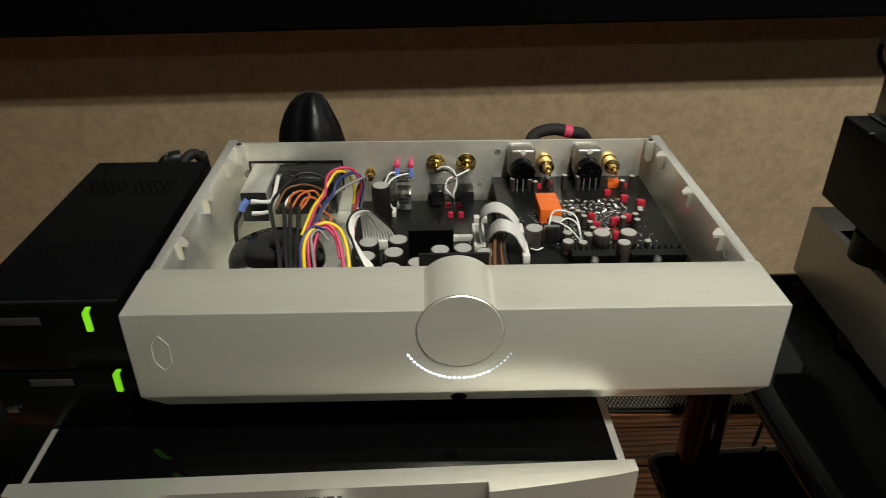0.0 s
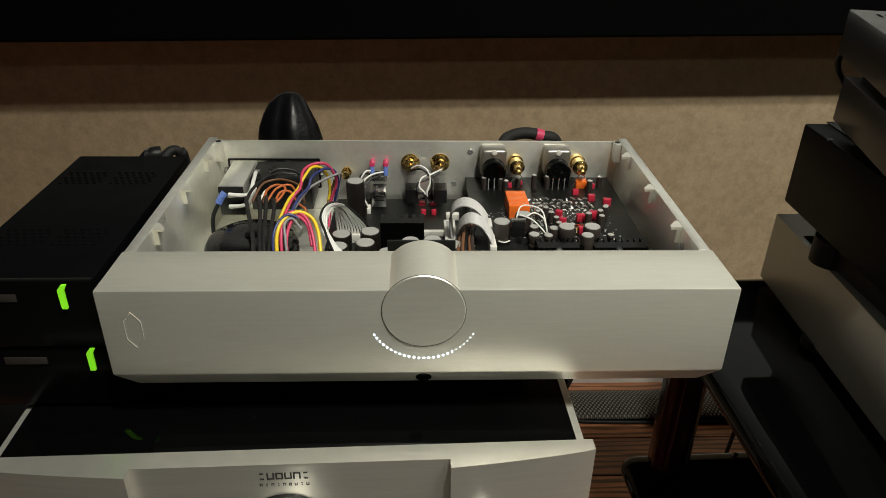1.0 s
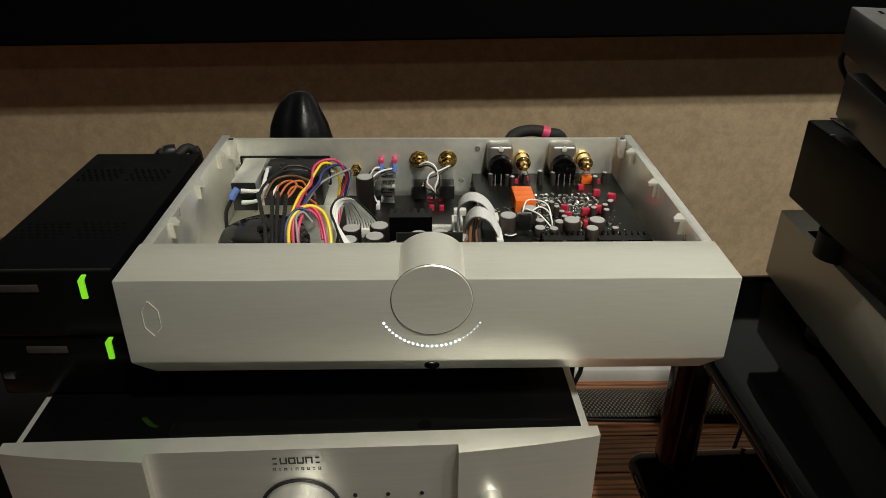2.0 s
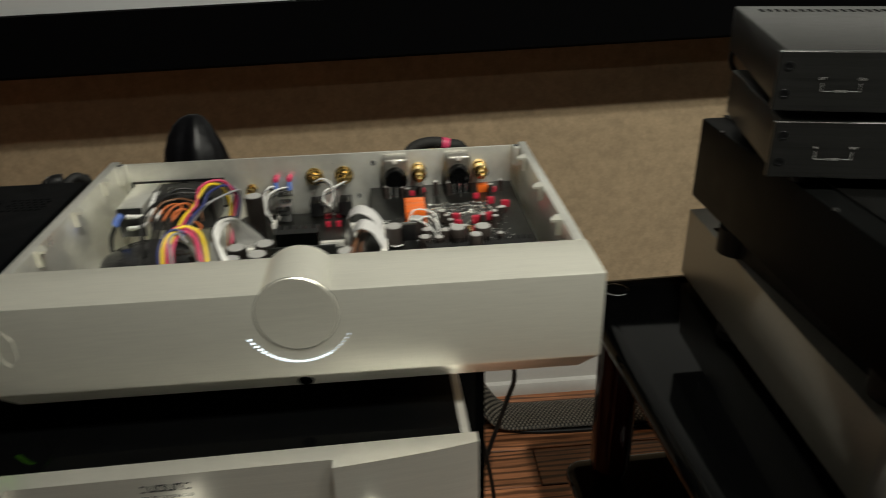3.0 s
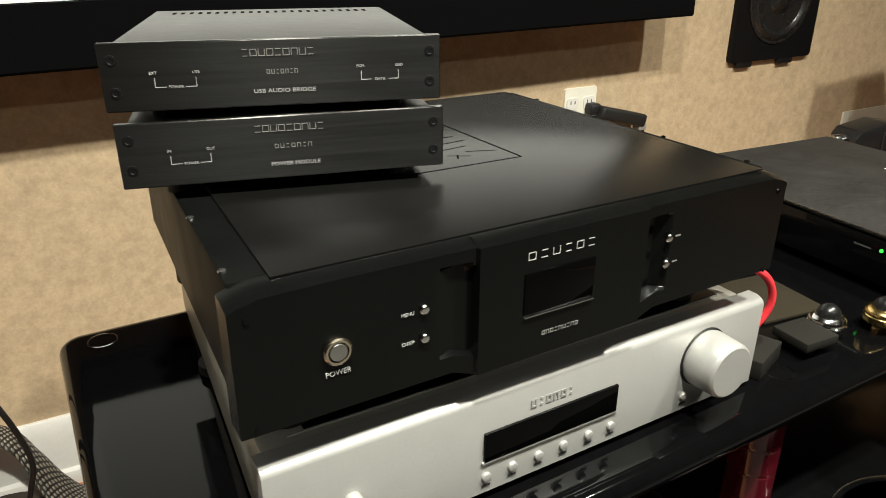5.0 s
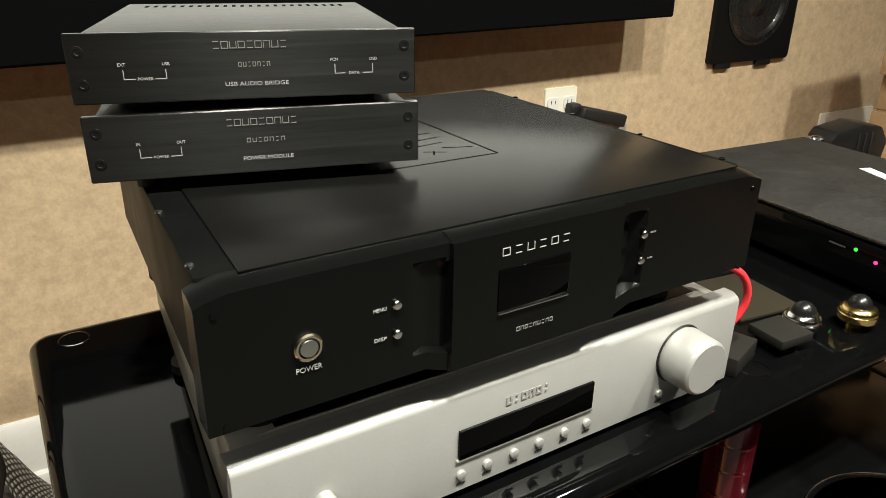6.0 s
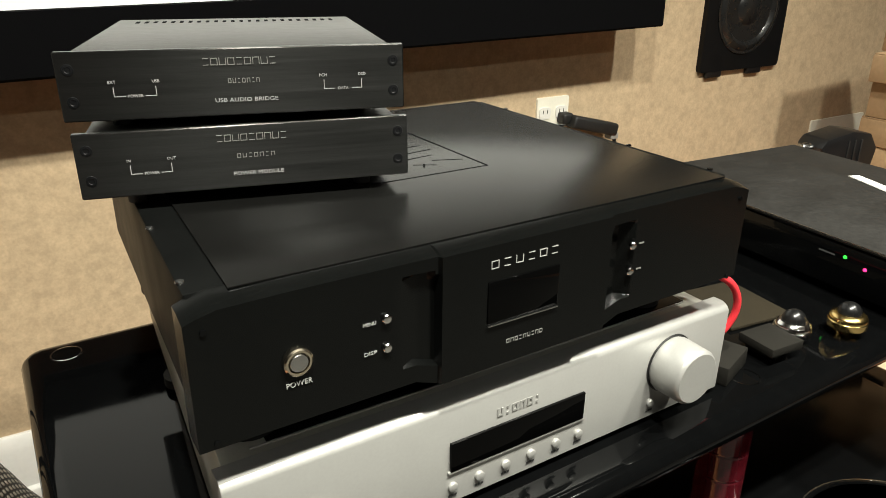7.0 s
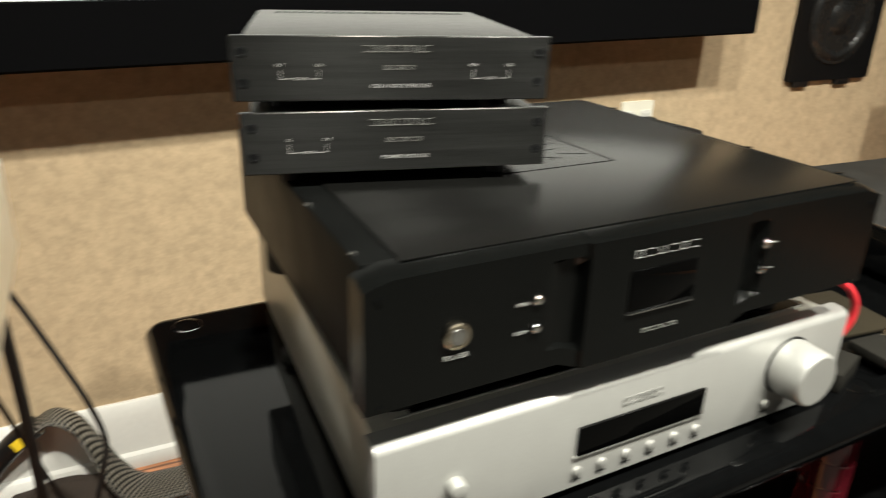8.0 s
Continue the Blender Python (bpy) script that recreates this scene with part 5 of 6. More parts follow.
for sx in (-0.2005, -0.1035):
    bm = bmesh.new()
    bm_lathe(bm, [(0.0042, 0), (0.004, 0.002), (0.002, 0.003), (0, 0.003)], q(sx, 0.2970, 0.748), Euler((radians(90), 0, 0)).to_matrix(), 14)
    part("screw", bm, STEEL, INLET)
for pts in (((-0.180, 0.215, 0.755), (-0.168, 0.214, 0.7545), (-0.161, 0.217, 0.7555), (-0.160, 0.235, 0.762), (-0.161, 0.251, 0.764)), ((-0.180, 0.213, 0.7435), (-0.168, 0.211, 0.745), (-0.160, 0.212, 0.749), (-0.157, 0.225, 0.758))):
    wire("mains_lead", pts, 0.0019, WHITEW, PRE, "white mains lead")
wire("ground_lead", ((-0.183, 0.203, 0.757), (-0.188, 0.202, 0.749), (-0.193, 0.200, 0.738), (-0.194, 0.198, 0.722), (-0.192, 0.196, 0.704)), 0.0019, BLACKW, PRE, "black ground lead")
wire("crimp", ((-0.181, 0.207, 0.760), (-0.1845, 0.204, 0.756), (-0.187, 0.202, 0.751)), 0.0034, CRIMP_BLUE, PRE, "blue crimp sleeve", 10)

# --- toroidal transformer
bm = bmesh.new()
bm_lathe(bm, [(0.0, 0.0385), (0.006, 0.0385), (0.020, 0.0392), (0.031, 0.0385), (0.0375, 0.035), (0.0408, 0.029), (0.0415, 0.021)], q(-0.150, 0.160, 0.7015), None, 48)
tor = part("transformer", bm, mat("black_shiny_tape", (0.005, 0.005, 0.005), 0.12, 0.0, 0.3, 50, 0.25, 120), PRE, "black taped ring transformer", 60)
bm = bmesh.new()
bm_lathe(bm, [(0.0405, 0.0), (0.0417, 0.002), (0.0417, 0.0195), (0.0405, 0.021)], q(-0.150, 0.160, 0.7015), None, 48)
part("winding_tape", bm, mat("pale_tape", (0.42, 0.41, 0.37), 0.4, 0.0, 0.15, 80), tor, "pale wrapped tape")
cyl_part("centre_bolt", 0.0055, 0.004, q(-0.150, 0.160, 0.7415), BLACK_PLASTIC, tor, bevel=0.002)

for name, pts in (("a", ((-0.158, 0.190, 0.762), (-0.151, 0.165, 0.757), (-0.141, 0.130, 0.756), (-0.134, 0.098, 0.752), (-0.130, 0.078, 0.735))),
                  ("b", ((-0.146, 0.190, 0.763), (-0.141, 0.165, 0.757), (-0.135, 0.130, 0.756), (-0.129, 0.098, 0.752), (-0.127, 0.078, 0.735))),
                  ("c", ((-0.1395, 0.190, 0.763), (-0.1365, 0.165, 0.757), (-0.131, 0.130, 0.757), (-0.1255, 0.098, 0.753), (-0.1235, 0.078, 0.735))),
                  ("d", ((-0.1325, 0.190, 0.760), (-0.1295, 0.165, 0.757), (-0.126, 0.130, 0.757), (-0.122, 0.098, 0.753), (-0.120, 0.078, 0.735)))):
    wire("sleeved_lead", pts, 0.0018, SLEEVE, PRE, "lead in black braided sleeve", 10)
for mats, r, pts in (
    (PINK, 0.0021, ((-0.124, 0.165, 0.748), (-0.116, 0.190, 0.762), (-0.110, 0.200, 0.768), (-0.109, 0.215, 0.778), (-0.101, 0.225, 0.782), (-0.089, 0.230, 0.780), (-0.082, 0.235, 0.767), (-0.082, 0.240, 0.755), (-0.088, 0.240, 0.737), (-0.090, 0.225, 0.716))),
    (YELLOW, 0.0021, ((-0.127, 0.160, 0.748), (-0.119, 0.184, 0.762), (-0.113, 0.199, 0.766), (-0.107, 0.210, 0.775), (-0.101, 0.222, 0.780), (-0.092, 0.232, 0.774), (-0.088, 0.238, 0.755), (-0.091, 0.238, 0.735))),
    (BLUE, 0.0020, ((-0.118, 0.164, 0.750), (-0.111, 0.185, 0.762), (-0.103, 0.200, 0.768), (-0.100, 0.210, 0.775), (-0.091, 0.225, 0.777), (-0.083, 0.235, 0.772), (-0.080, 0.242, 0.758), (-0.085, 0.242, 0.735))),
    (GREYW, 0.0018, ((-0.119, 0.170, 0.750), (-0.105, 0.200, 0.764), (-0.096, 0.215, 0.767), (-0.082, 0.230, 0.769), (-0.077, 0.240, 0.766), (-0.079, 0.244, 0.750), (-0.086, 0.242, 0.728))),
    (BROWNW, 0.0019, ((-0.083, 0.241, 0.760), (-0.089, 0.240, 0.743), (-0.091, 0.225, 0.730), (-0.090, 0.205, 0.716))),
    (PINK, 0.0021, ((-0.109, 0.088, 0.745), (-0.1115, 0.100, 0.766), (-0.110, 0.114, 0.778), (-0.103, 0.120, 0.781), (-0.094, 0.120, 0.776), (-0.088, 0.110, 0.766), (-0.084, 0.095, 0.750))),
    (PINK, 0.0021, ((-0.105, 0.088, 0.745), (-0.1075, 0.102, 0.766), (-0.104, 0.116, 0.776), (-0.099, 0.119, 0.777), (-0.092, 0.116, 0.770), (-0.088, 0.104, 0.758))),
    (YELLOW, 0.0024, ((-0.1135, 0.088, 0.745), (-0.115, 0.102, 0.768), (-0.110, 0.113, 0.778), (-0.100, 0.121, 0.7805), (-0.089, 0.121, 0.775), (-0.083, 0.110, 0.766), (-0.080, 0.095, 0.752))),
    (BLUE, 0.0018, ((-0.1165, 0.088, 0.748), (-0.1175, 0.100, 0.768), (-0.114, 0.110, 0.777), (-0.107, 0.115, 0.781), (-0.099, 0.115, 0.778))),
    (GREYW, 0.0017, ((-0.1055, 0.088, 0.748), (-0.108, 0.100, 0.768), (-0.109, 0.108, 0.776), (-0.104, 0.114, 0.778), (-0.097, 0.112, 0.77))),
    (ORANGEW, 0.0017, ((-0.1415, 0.188, 0.758), (-0.142, 0.205, 0.763), (-0.134, 0.212, 0.766), (-0.125, 0.206, 0.765), (-0.128, 0.195, 0.760), (-0.134, 0.188, 0.756))),
    (ORANGEW, 0.0017, ((-0.133, 0.187, 0.756), (-0.129, 0.200, 0.763), (-0.120, 0.202, 0.763), (-0.112, 0.190, 0.757), (-0.104, 0.182, 0.754), (-0.107, 0.178, 0.750), (-0.112, 0.182, 0.752))),
    (ORANGEW, 0.0016, ((-0.140, 0.192, 0.757), (-0.133, 0.205, 0.765), (-0.122, 0.212, 0.766), (-0.115, 0.205, 0.762))),
    (BROWNW, 0.0016, ((-0.156, 0.205, 0.752), (-0.150, 0.222, 0.762), (-0.140, 0.230, 0.764), (-0.128, 0.230, 0.764), (-0.114, 0.222, 0.760), (-0.108, 0.205, 0.75))),
    (WHITEW, 0.0016, ((-0.146, 0.188, 0.758), (-0.144, 0.202, 0.762), (-0.140, 0.215, 0.763))),
    (BLACKW, 0.0022, ((-0.158, 0.187, 0.758), (-0.156, 0.205, 0.763), (-0.148, 0.225, 0.767), (-0.135, 0.240, 0.767), (-0.120, 0.245, 0.764))),
    (BLACKW, 0.0020, ((-0.150, 0.235, 0.764), (-0.140, 0.248, 0.768), (-0.125, 0.252, 0.766), (-0.112, 0.246, 0.76))),
    (BLACKW, 0.0026, ((-0.115, 0.150, 0.720), (-0.098, 0.138, 0.722), (-0.082, 0.130, 0.718))),
):
    wire("insulated_wire", pts, r * 0.68, mats, PRE)
for i in range(12):
    u = i / 11
    rng2 = random.Random(40 + i)
    o = [rng2.uniform(-0.0015, 0.0015) for _ in range(6)]
    pts = ((-0.0775 + 0.030 * u, 0.196, 0.720), (-0.0775 + 0.027 * u, 0.194, 0.733), (-0.0775 + 0.012 * u + o[0], 0.187, 0.750 + 0.004 * u), (-0.0785 + 0.004 * u, 0.178 + o[1], 0.758 + 0.005 * u),
           (-0.0815 - 0.001 * u, 0.163 + o[1], 0.757 + 0.010 * u), (-0.081 - 0.004 * u + o[2], 0.148, 0.753 + 0.010 * u), (-0.076 - 0.006 * u + o[3], 0.132, 0.748 + 0.010 * u), (-0.066 - 0.008 * u + o[4], 0.116, 0.744 + 0.008 * u), (-0.058 - 0.006 * u, 0.095, 0.738 + 0.004 * u))
    wire("insulated_wire", pts, 0.0011, WHITEW if i < 9 else (BLACKW if i == 11 else WHITEW), PRE)
for mats, pts in ((WHITEW, ((-0.0495, 0.284, 0.753), (-0.056, 0.279, 0.754), (-0.061, 0.273, 0.747), (-0.061, 0.262, 0.738), (-0.056, 0.262, 0.722))), (BLACKW, ((-0.051, 0.283, 0.750), (-0.059, 0.277, 0.752), (-0.0635, 0.272, 0.745), (-0.0625, 0.262, 0.736), (-0.054, 0.260, 0.722))),
                  (WHITEW, ((-0.036, 0.284, 0.752), (-0.048, 0.280, 0.751), (-0.057, 0.273, 0.747), (-0.059, 0.263, 0.738), (-0.054, 0.264, 0.722))), (BLACKW, ((-0.035, 0.283, 0.749), (-0.047, 0.278, 0.748), (-0.055, 0.272, 0.743), (-0.0575, 0.263, 0.732))),
                  (WHITEW, ((-0.009, 0.284, 0.756), (-0.001, 0.281, 0.760), (0.007, 0.279, 0.756), (0.0105, 0.274, 0.746), (0.007, 0.270, 0.735), (0.008, 0.274, 0.722))), (BLACKW, ((-0.010, 0.284, 0.753), (0.001, 0.279, 0.757), (0.010, 0.276, 0.750), (0.012, 0.272, 0.740), (0.008, 0.271, 0.733), (0.006, 0.274, 0.722))),
                  (WHITEW, ((0.023, 0.284, 0.755), (0.012, 0.280, 0.751), (0.002, 0.275, 0.749), (-0.001, 0.271, 0.741), (0.004, 0.270, 0.735), (0.010, 0.274, 0.722))), (BLACKW, ((0.021, 0.283, 0.752), (0.009, 0.277, 0.747), (-0.002, 0.272, 0.744), (-0.003, 0.269, 0.737), (0.004, 0.269, 0.733), (0.012, 0.274, 0.722)))):
    wire("signal_wire", pts, 0.0010, mats, PRE)
for pts in (((0.084, 0.160, 0.752), (0.089, 0.170, 0.762), (0.099, 0.170, 0.763), (0.108, 0.165, 0.760), (0.111, 0.155, 0.749), (0.112, 0.150, 0.740)), ((0.093, 0.160, 0.757), (0.101, 0.164, 0.759), (0.109, 0.159, 0.755), (0.112, 0.152, 0.742)), ((0.088, 0.162, 0.758), (0.100, 0.158, 0.754), (0.111, 0.150, 0.744), (0.113, 0.147, 0.739)), ((0.066, 0.150, 0.739), (0.072, 0.140, 0.742), (0.078, 0.147, 0.740))):
    wire("signal_wire", pts, 0.0007, WHITEW, PRE)


RIBBON = mat("grey_ribbon", (0.58, 0.57, 0.56), 0.42, 0.0, 0.12, 400)


def ribbon(points, width, parent):
    """A flat grey many-way cable: ten thin leads moulded side by side."""
    bm = bmesh.new()
    for k in range(10):
        o = width * (k / 9 - 0.5)
        bm_tube(bm, [q(p[0] + 0.10 * o, p[1] + o, p[2]) for p in points], width / 17, 6, 5)
    ob = part("ribbon_cable", bm, RIBBON, parent, "flat grey ribbon cable", 60)
    ob["kind"] = "stuff"
    return ob


ribbon(((0.030, 0.196, 0.722), (0.028, 0.193, 0.742), (0.031, 0.187, 0.755), (0.040, 0.181, 0.762), (0.050, 0.176, 0.760), (0.058, 0.171, 0.752), (0.061, 0.169, 0.742)), 0.017, PRE)
ribbon(((0.033, 0.170, 0.722), (0.033, 0.163, 0.742), (0.037, 0.156, 0.755), (0.044, 0.150, 0.761), (0.053, 0.146, 0.758), (0.060, 0.140, 0.750), (0.063, 0.137, 0.742)), 0.018, PRE)
for cy in (0.168, 0.137):
    box_part("ribbon_header", q(0.0615, cy, TOPZ + 0.004), (0.006, 0.026, 0.008), WHITE_PLASTIC, SIG, 0.0008, "white ribbon header")
for i, (m, dx) in enumerate(((BROWNW, 0), (CAP_BROWN, 0.003), (BLACKW, 0.006), (BROWNW, 0.009), (CAP_BROWN, 0.011), (BROWNW, 0.0035))):
    wire("insulated_wire", ((0.040 + dx * 0.5, 0.186 - i * 0.003, 0.744), (0.037 + dx, 0.165, 0.741 + 0.0012 * i), (0.033 + dx, 0.140, 0.742 + 0.001 * i), (0.030 + dx * 1.2, 0.110, 0.742), (0.028 + dx * 1.2, 0.085, 0.735)), 0.0016, m, PRE)


# ---------------------------------------------------------------- cables behind and below
SHINY_BLACK = mat("black_leatherette", (0.004, 0.004, 0.005), 0.36, 0.0, 0.3, 30, 0.9, 45, ior=1.4)


def plug_hood():
    """A tall pinched hood of black leatherette over the mains plug, its cord dropping to the floor."""
    ob = thing("mains_cable", (0.005, -0.013, 0), "crumpled black leatherette hood over the mains plug behind the preamplifier", "power cable")
    bm = bmesh.new()
    n = 40
    loops = []
    for x, y, z, rx, ry in ((-0.140, 0.372, 0.560, 0.020, 0.020), (-0.142, 0.366, 0.640, 0.030, 0.026), (-0.1445, 0.360, 0.710, 0.038, 0.032), (-0.1455, 0.358, 0.745, 0.0385, 0.033), (-0.1465, 0.357, 0.765, 0.0365, 0.031),
                            (-0.1475, 0.358, 0.782, 0.0325, 0.027), (-0.1485, 0.359, 0.797, 0.0265, 0.021), (-0.1480, 0.360, 0.808, 0.0205, 0.013), (-0.1465, 0.361, 0.8155, 0.0130, 0.007), (-0.1455, 0.361, 0.8185, 0.006, 0.003)):
        ring = []
        for i in range(n):
            a = 2 * math.pi * i / n
            c, s = math.cos(a), math.sin(a)
            # pinched folds that run down from the peak
            fold = 1 + 0.08 * max(0, math.cos(2 * a + 2.6)) ** 4 - 0.16 * max(0, math.cos(2 * a + 3.9)) ** 4 + 0.17 * noise.noise(Vector((2.2 * c, 2.2 * s, z * 28)))
            ring.append(bm.verts.new((x + 0.002 + 0.93 * rx * c * (fold if s < 0.3 else 1), y + ry * s * fold, z - 0.005)))
        loops.append(ring)
    for p, r in zip(loops, loops[1:]):
        for i in range(n):
            bm.faces.new((p[i], p[(i + 1) % n], r[(i + 1) % n], r[i]))
    bm.faces.new(loops[0][::-1])
    bm.faces.new(loops[-1])
    part("hood", bm, SHINY_BLACK, ob, "pinched black leatherette hood", 50)
    tube_part("cord", [(-0.140, 0.372, 0.57), (-0.140, 0.385, 0.45), (-0.138, 0.42, 0.25), (-0.13, 0.47, 0.012)], 0.011, BLACK_RUBBER, ob, n=12)
    cyl_part("connector", 0.016, 0.034, (-0.150, 0.318, 0.740), BLACK_PLASTIC, ob, "y", 0.002)
    return ob


plug_hood()


def interconnect():
    ob = thing("signal_cable", (0, 0, 0), "black signal cable with a red band behind the preamplifier", "cable")
    tube_part("cord", [(0.088, 0.312, 0.748), (0.090, 0.335, 0.757), (0.099, 0.352, 0.763), (0.118, 0.360, 0.765), (0.138, 0.362, 0.761), (0.156, 0.366, 0.752), (0.170, 0.385, 0.70), (0.172, 0.43, 0.45), (0.15, 0.52, 0.009)], 0.0066, mat("black_woven_jacket", (0.008, 0.007, 0.006), 0.7, 0.0, 0.4, 300, 0.4, 900), ob, n=12)
    tube_part("band", [(0.1305, 0.3615, 0.7632), (0.1345, 0.3618, 0.7622), (0.1385, 0.3621, 0.7608)], 0.0073, PINK, ob, "red band", n=12)
    cyl_part("plug", 0.0085, 0.03, (0.088, 0.314, 0.752), BLACK_PLASTIC, ob, "y", 0.001)


interconnect()


def side_cables():
    ob = thing("signal_cable", (0, 0, 0), "black cable and plug behind the small black boxes", "cable")
    tube_part("cord", [(-0.262, 0.264, 0.748), (-0.262, 0.278, 0.758), (-0.259, 0.292, 0.764), (-0.254, 0.300, 0.766), (-0.249, 0.304, 0.760), (-0.246, 0.31, 0.735), (-0.24, 0.33, 0.5), (-0.25, 0.37, 0.007)], 0.0052, BLACK_RUBBER, ob, n=10)
    bm = bmesh.new()
    bm_tube(bm, [(-0.282, 0.282, 0.756), (-0.272, 0.284, 0.766), (-0.262, 0.287, 0.767)], 0.008, 10, 4)
    part("plug", bm, BLACK_PLASTIC, ob, "black plug", 60)
    cyl_part("plug_ring", 0.0083, 0.003, (-0.274, 0.2835, 0.7655), STEEL, ob, "x")
    ob = thing("mains_lead", (0, 0, 0), "dark brown lead with a white end beside the black boxes", "cable")
    tube_part("cord", [(-0.337, 0.112, 0.748), (-0.36, 0.114, 0.752), (-0.40, 0.116, 0.752), (-0.46, 0.12, 0.70), (-0.50, 0.13, 0.4), (-0.52, 0.15, 0.006)], 0.0045, BROWNW, ob, n=10)
    tube_part("white_end", [(-0.366, 0.1142, 0.7525), (-0.38, 0.115, 0.753), (-0.395, 0.1158, 0.7524)], 0.0056, WHITEW, ob, "white sleeve", n=10)


side_cables()


def hanging_cables():
    ob = thing("hanging_cable", (-0.013, 0, 0), "black cable hanging from the preamplifier to the floor", "cable")
    tube_part("cord", [(0.12, 0.31, 0.725), (0.135, 0.37, 0.715), (0.165, 0.45, 0.645), (0.192, 0.49, 0.562), (0.225, 0.50, 0.463), (0.250, 0.50, 0.385), (0.260, 0.50, 0.325), (0.249, 0.50, 0.28), (0.226, 0.50, 0.20), (0.203, 0.50, 0.12), (0.185, 0.51, 0.05), (0.17, 0.54, 0.0045)], 0.0038, BLACK_RUBBER, ob, n=10)
    ob = thing("hanging_cable", (-0.013, 0, 0), "thin black cable hanging behind the rack post", "cable")
    tube_part("cord", [(0.06, 0.31, 0.725), (0.09, 0.36, 0.70), (0.135, 0.42, 0.58), (0.158, 0.45, 0.45), (0.178, 0.47, 0.35), (0.205, 0.49, 0.22), (0.225, 0.50, 0.10), (0.235, 0.52, 0.0042)], 0.0034, BLACK_RUBBER, ob, n=10)


hanging_cables()


def braid():
    """Woven grey and black sleeve: two crossing sets of strands."""
    m = mat("grey_braided_mesh", (0.17, 0.155, 0.13), 0.5, 0.2, 0.2, 200)
    nt = m.node_tree
    b = nt.nodes["Principled BSDF"]
    co = nt.nodes["Texture Coordinate"]
    fac = []
    for ang in (38, -38):
        mp = nt.nodes.new("ShaderNodeMapping")
        mp.inputs["Rotation"].default_value = (0, 0, radians(ang))
        nt.links.new(co.outputs["Object"], mp.inputs["Vector"])
        wv = nt.nodes.new("ShaderNodeTexWave")
        wv.inputs["Scale"].default_value, wv.inputs["Distortion"].default_value = 46, 0.6
        nt.links.new(mp.outputs["Vector"], wv.inputs["Vector"])
        fac.append(wv)
    mx = nt.nodes.new("ShaderNodeMath")
    mx.operation = "MULTIPLY"
    nt.links.new(fac[0].outputs["Fac"], mx.inputs[0])
    nt.links.new(fac[1].outputs["Fac"], mx.inputs[1])
    rg = nt.nodes.new("ShaderNodeMapRange")
    rg.inputs["From Min"].default_value, rg.inputs["From Max"].default_value = 0.08, 0.5
    rg.inputs["To Min"].default_value, rg.inputs["To Max"].default_value = 0.06, 1.7
    nt.links.new(mx.outputs[0], rg.inputs["Value"])
    sc = nt.nodes.new("ShaderNodeVectorMath")
    sc.operation = "SCALE"
    nt.links.new(b.inputs["Base Color"].links[0].from_socket, sc.inputs[0])
    nt.links.new(rg.outputs["Result"], sc.inputs["Scale"])
    nt.links.new(sc.outputs[0], b.inputs["Base Color"])
    bp = nt.nodes.new("ShaderNodeBump")
    bp.inputs["Strength"].default_value, bp.inputs["Distance"].default_value = 0.8, 0.003
    nt.links.new(mx.outputs[0], bp.inputs["Height"])
    nt.links.new(bp.outputs["Normal"], b.inputs["Normal"])
    return m


def braided_cable():
    ob = thing("braided_power_cable", (0, 0, 0), "wide grey braided power cable with a black connector on the floor", "power cable")
    tube_part("braid", [(0.115, 0.850, 0.150), (0.150, 0.845, 0.170), (0.185, 0.835, 0.153), (0.212, 0.820, 0.105), (0.236, 0.800, 0.055), (0.270, 0.782, 0.019), (0.34, 0.775, 0.0135), (0.60, 0.775, 0.0135), (0.85, 0.775, 0.0135), (1.3, 0.775, 0.0135)], 0.046, braid(), ob, "grey and black woven sleeve", n=18, per=7, flat=0.28,
              taper=lambda u: 0.58 if u < 0.3 else min(1.0, 0.58 + (u - 0.3) * 1.8))
    tube_part("hem", [(0.262, 0.756, 0.014), (0.31, 0.738, 0.006), (0.45, 0.729, 0.005), (0.85, 0.729, 0.005), (1.3, 0.729, 0.005)], 0.0045, BLACK_RUBBER, ob, "black edge cord", n=8)
    bm = bmesh.new()
    bm_tube(bm, [(0.125, 0.849, 0.158), (0.092, 0.850, 0.135), (0.055, 0.852, 0.100), (0.025, 0.854, 0.060), (0.012, 0.854, 0.024)], 0.023, 14, 5, 0.85)
    con = part("connector", bm, BLACK_PLASTIC, ob, "black moulded connector", 60)
    box = box_part("label", (0.0, 0.0, 0.0), (0.022, 0.002, 0.018), YELLOW, con, 0.0003, "yellow label")
    box.matrix_basis = pose(0.094, 0.8265, 0.140, -20, -34, 0)


braided_cable()


def dark_cloth():
    """A dark cable bag slumped on the floor by the wall."""
    ob = thing("cable_bag", (0.135, 0.805, 0.0), "dark brown cloth bag slumped on the floor by the wall", "bag")
    bm = bmesh.new()
    bmesh.ops.create_uvsphere(bm, u_segments=28, v_segments=14, radius=1.0)
    for v in bm.verts:
        n = noise.noise(v.co * 2.1) * 0.22
        v.co = Vector((v.co.x * 0.115 * (1 + n), v.co.y * 0.058 * (1 + n), max(0.0, (v.co.z * (0.024 + 0.022 * max(0.0, 1 - abs(v.co.x - 0.1) * 2.2)) + 0.008) * (1 + n))))
    part("bag_body", bm, mat("dark_cloth", (0.050, 0.036, 0.028), 0.9, 0.0, 0.3, 60, 0.4, 300), ob, "", 80)


dark_cloth()


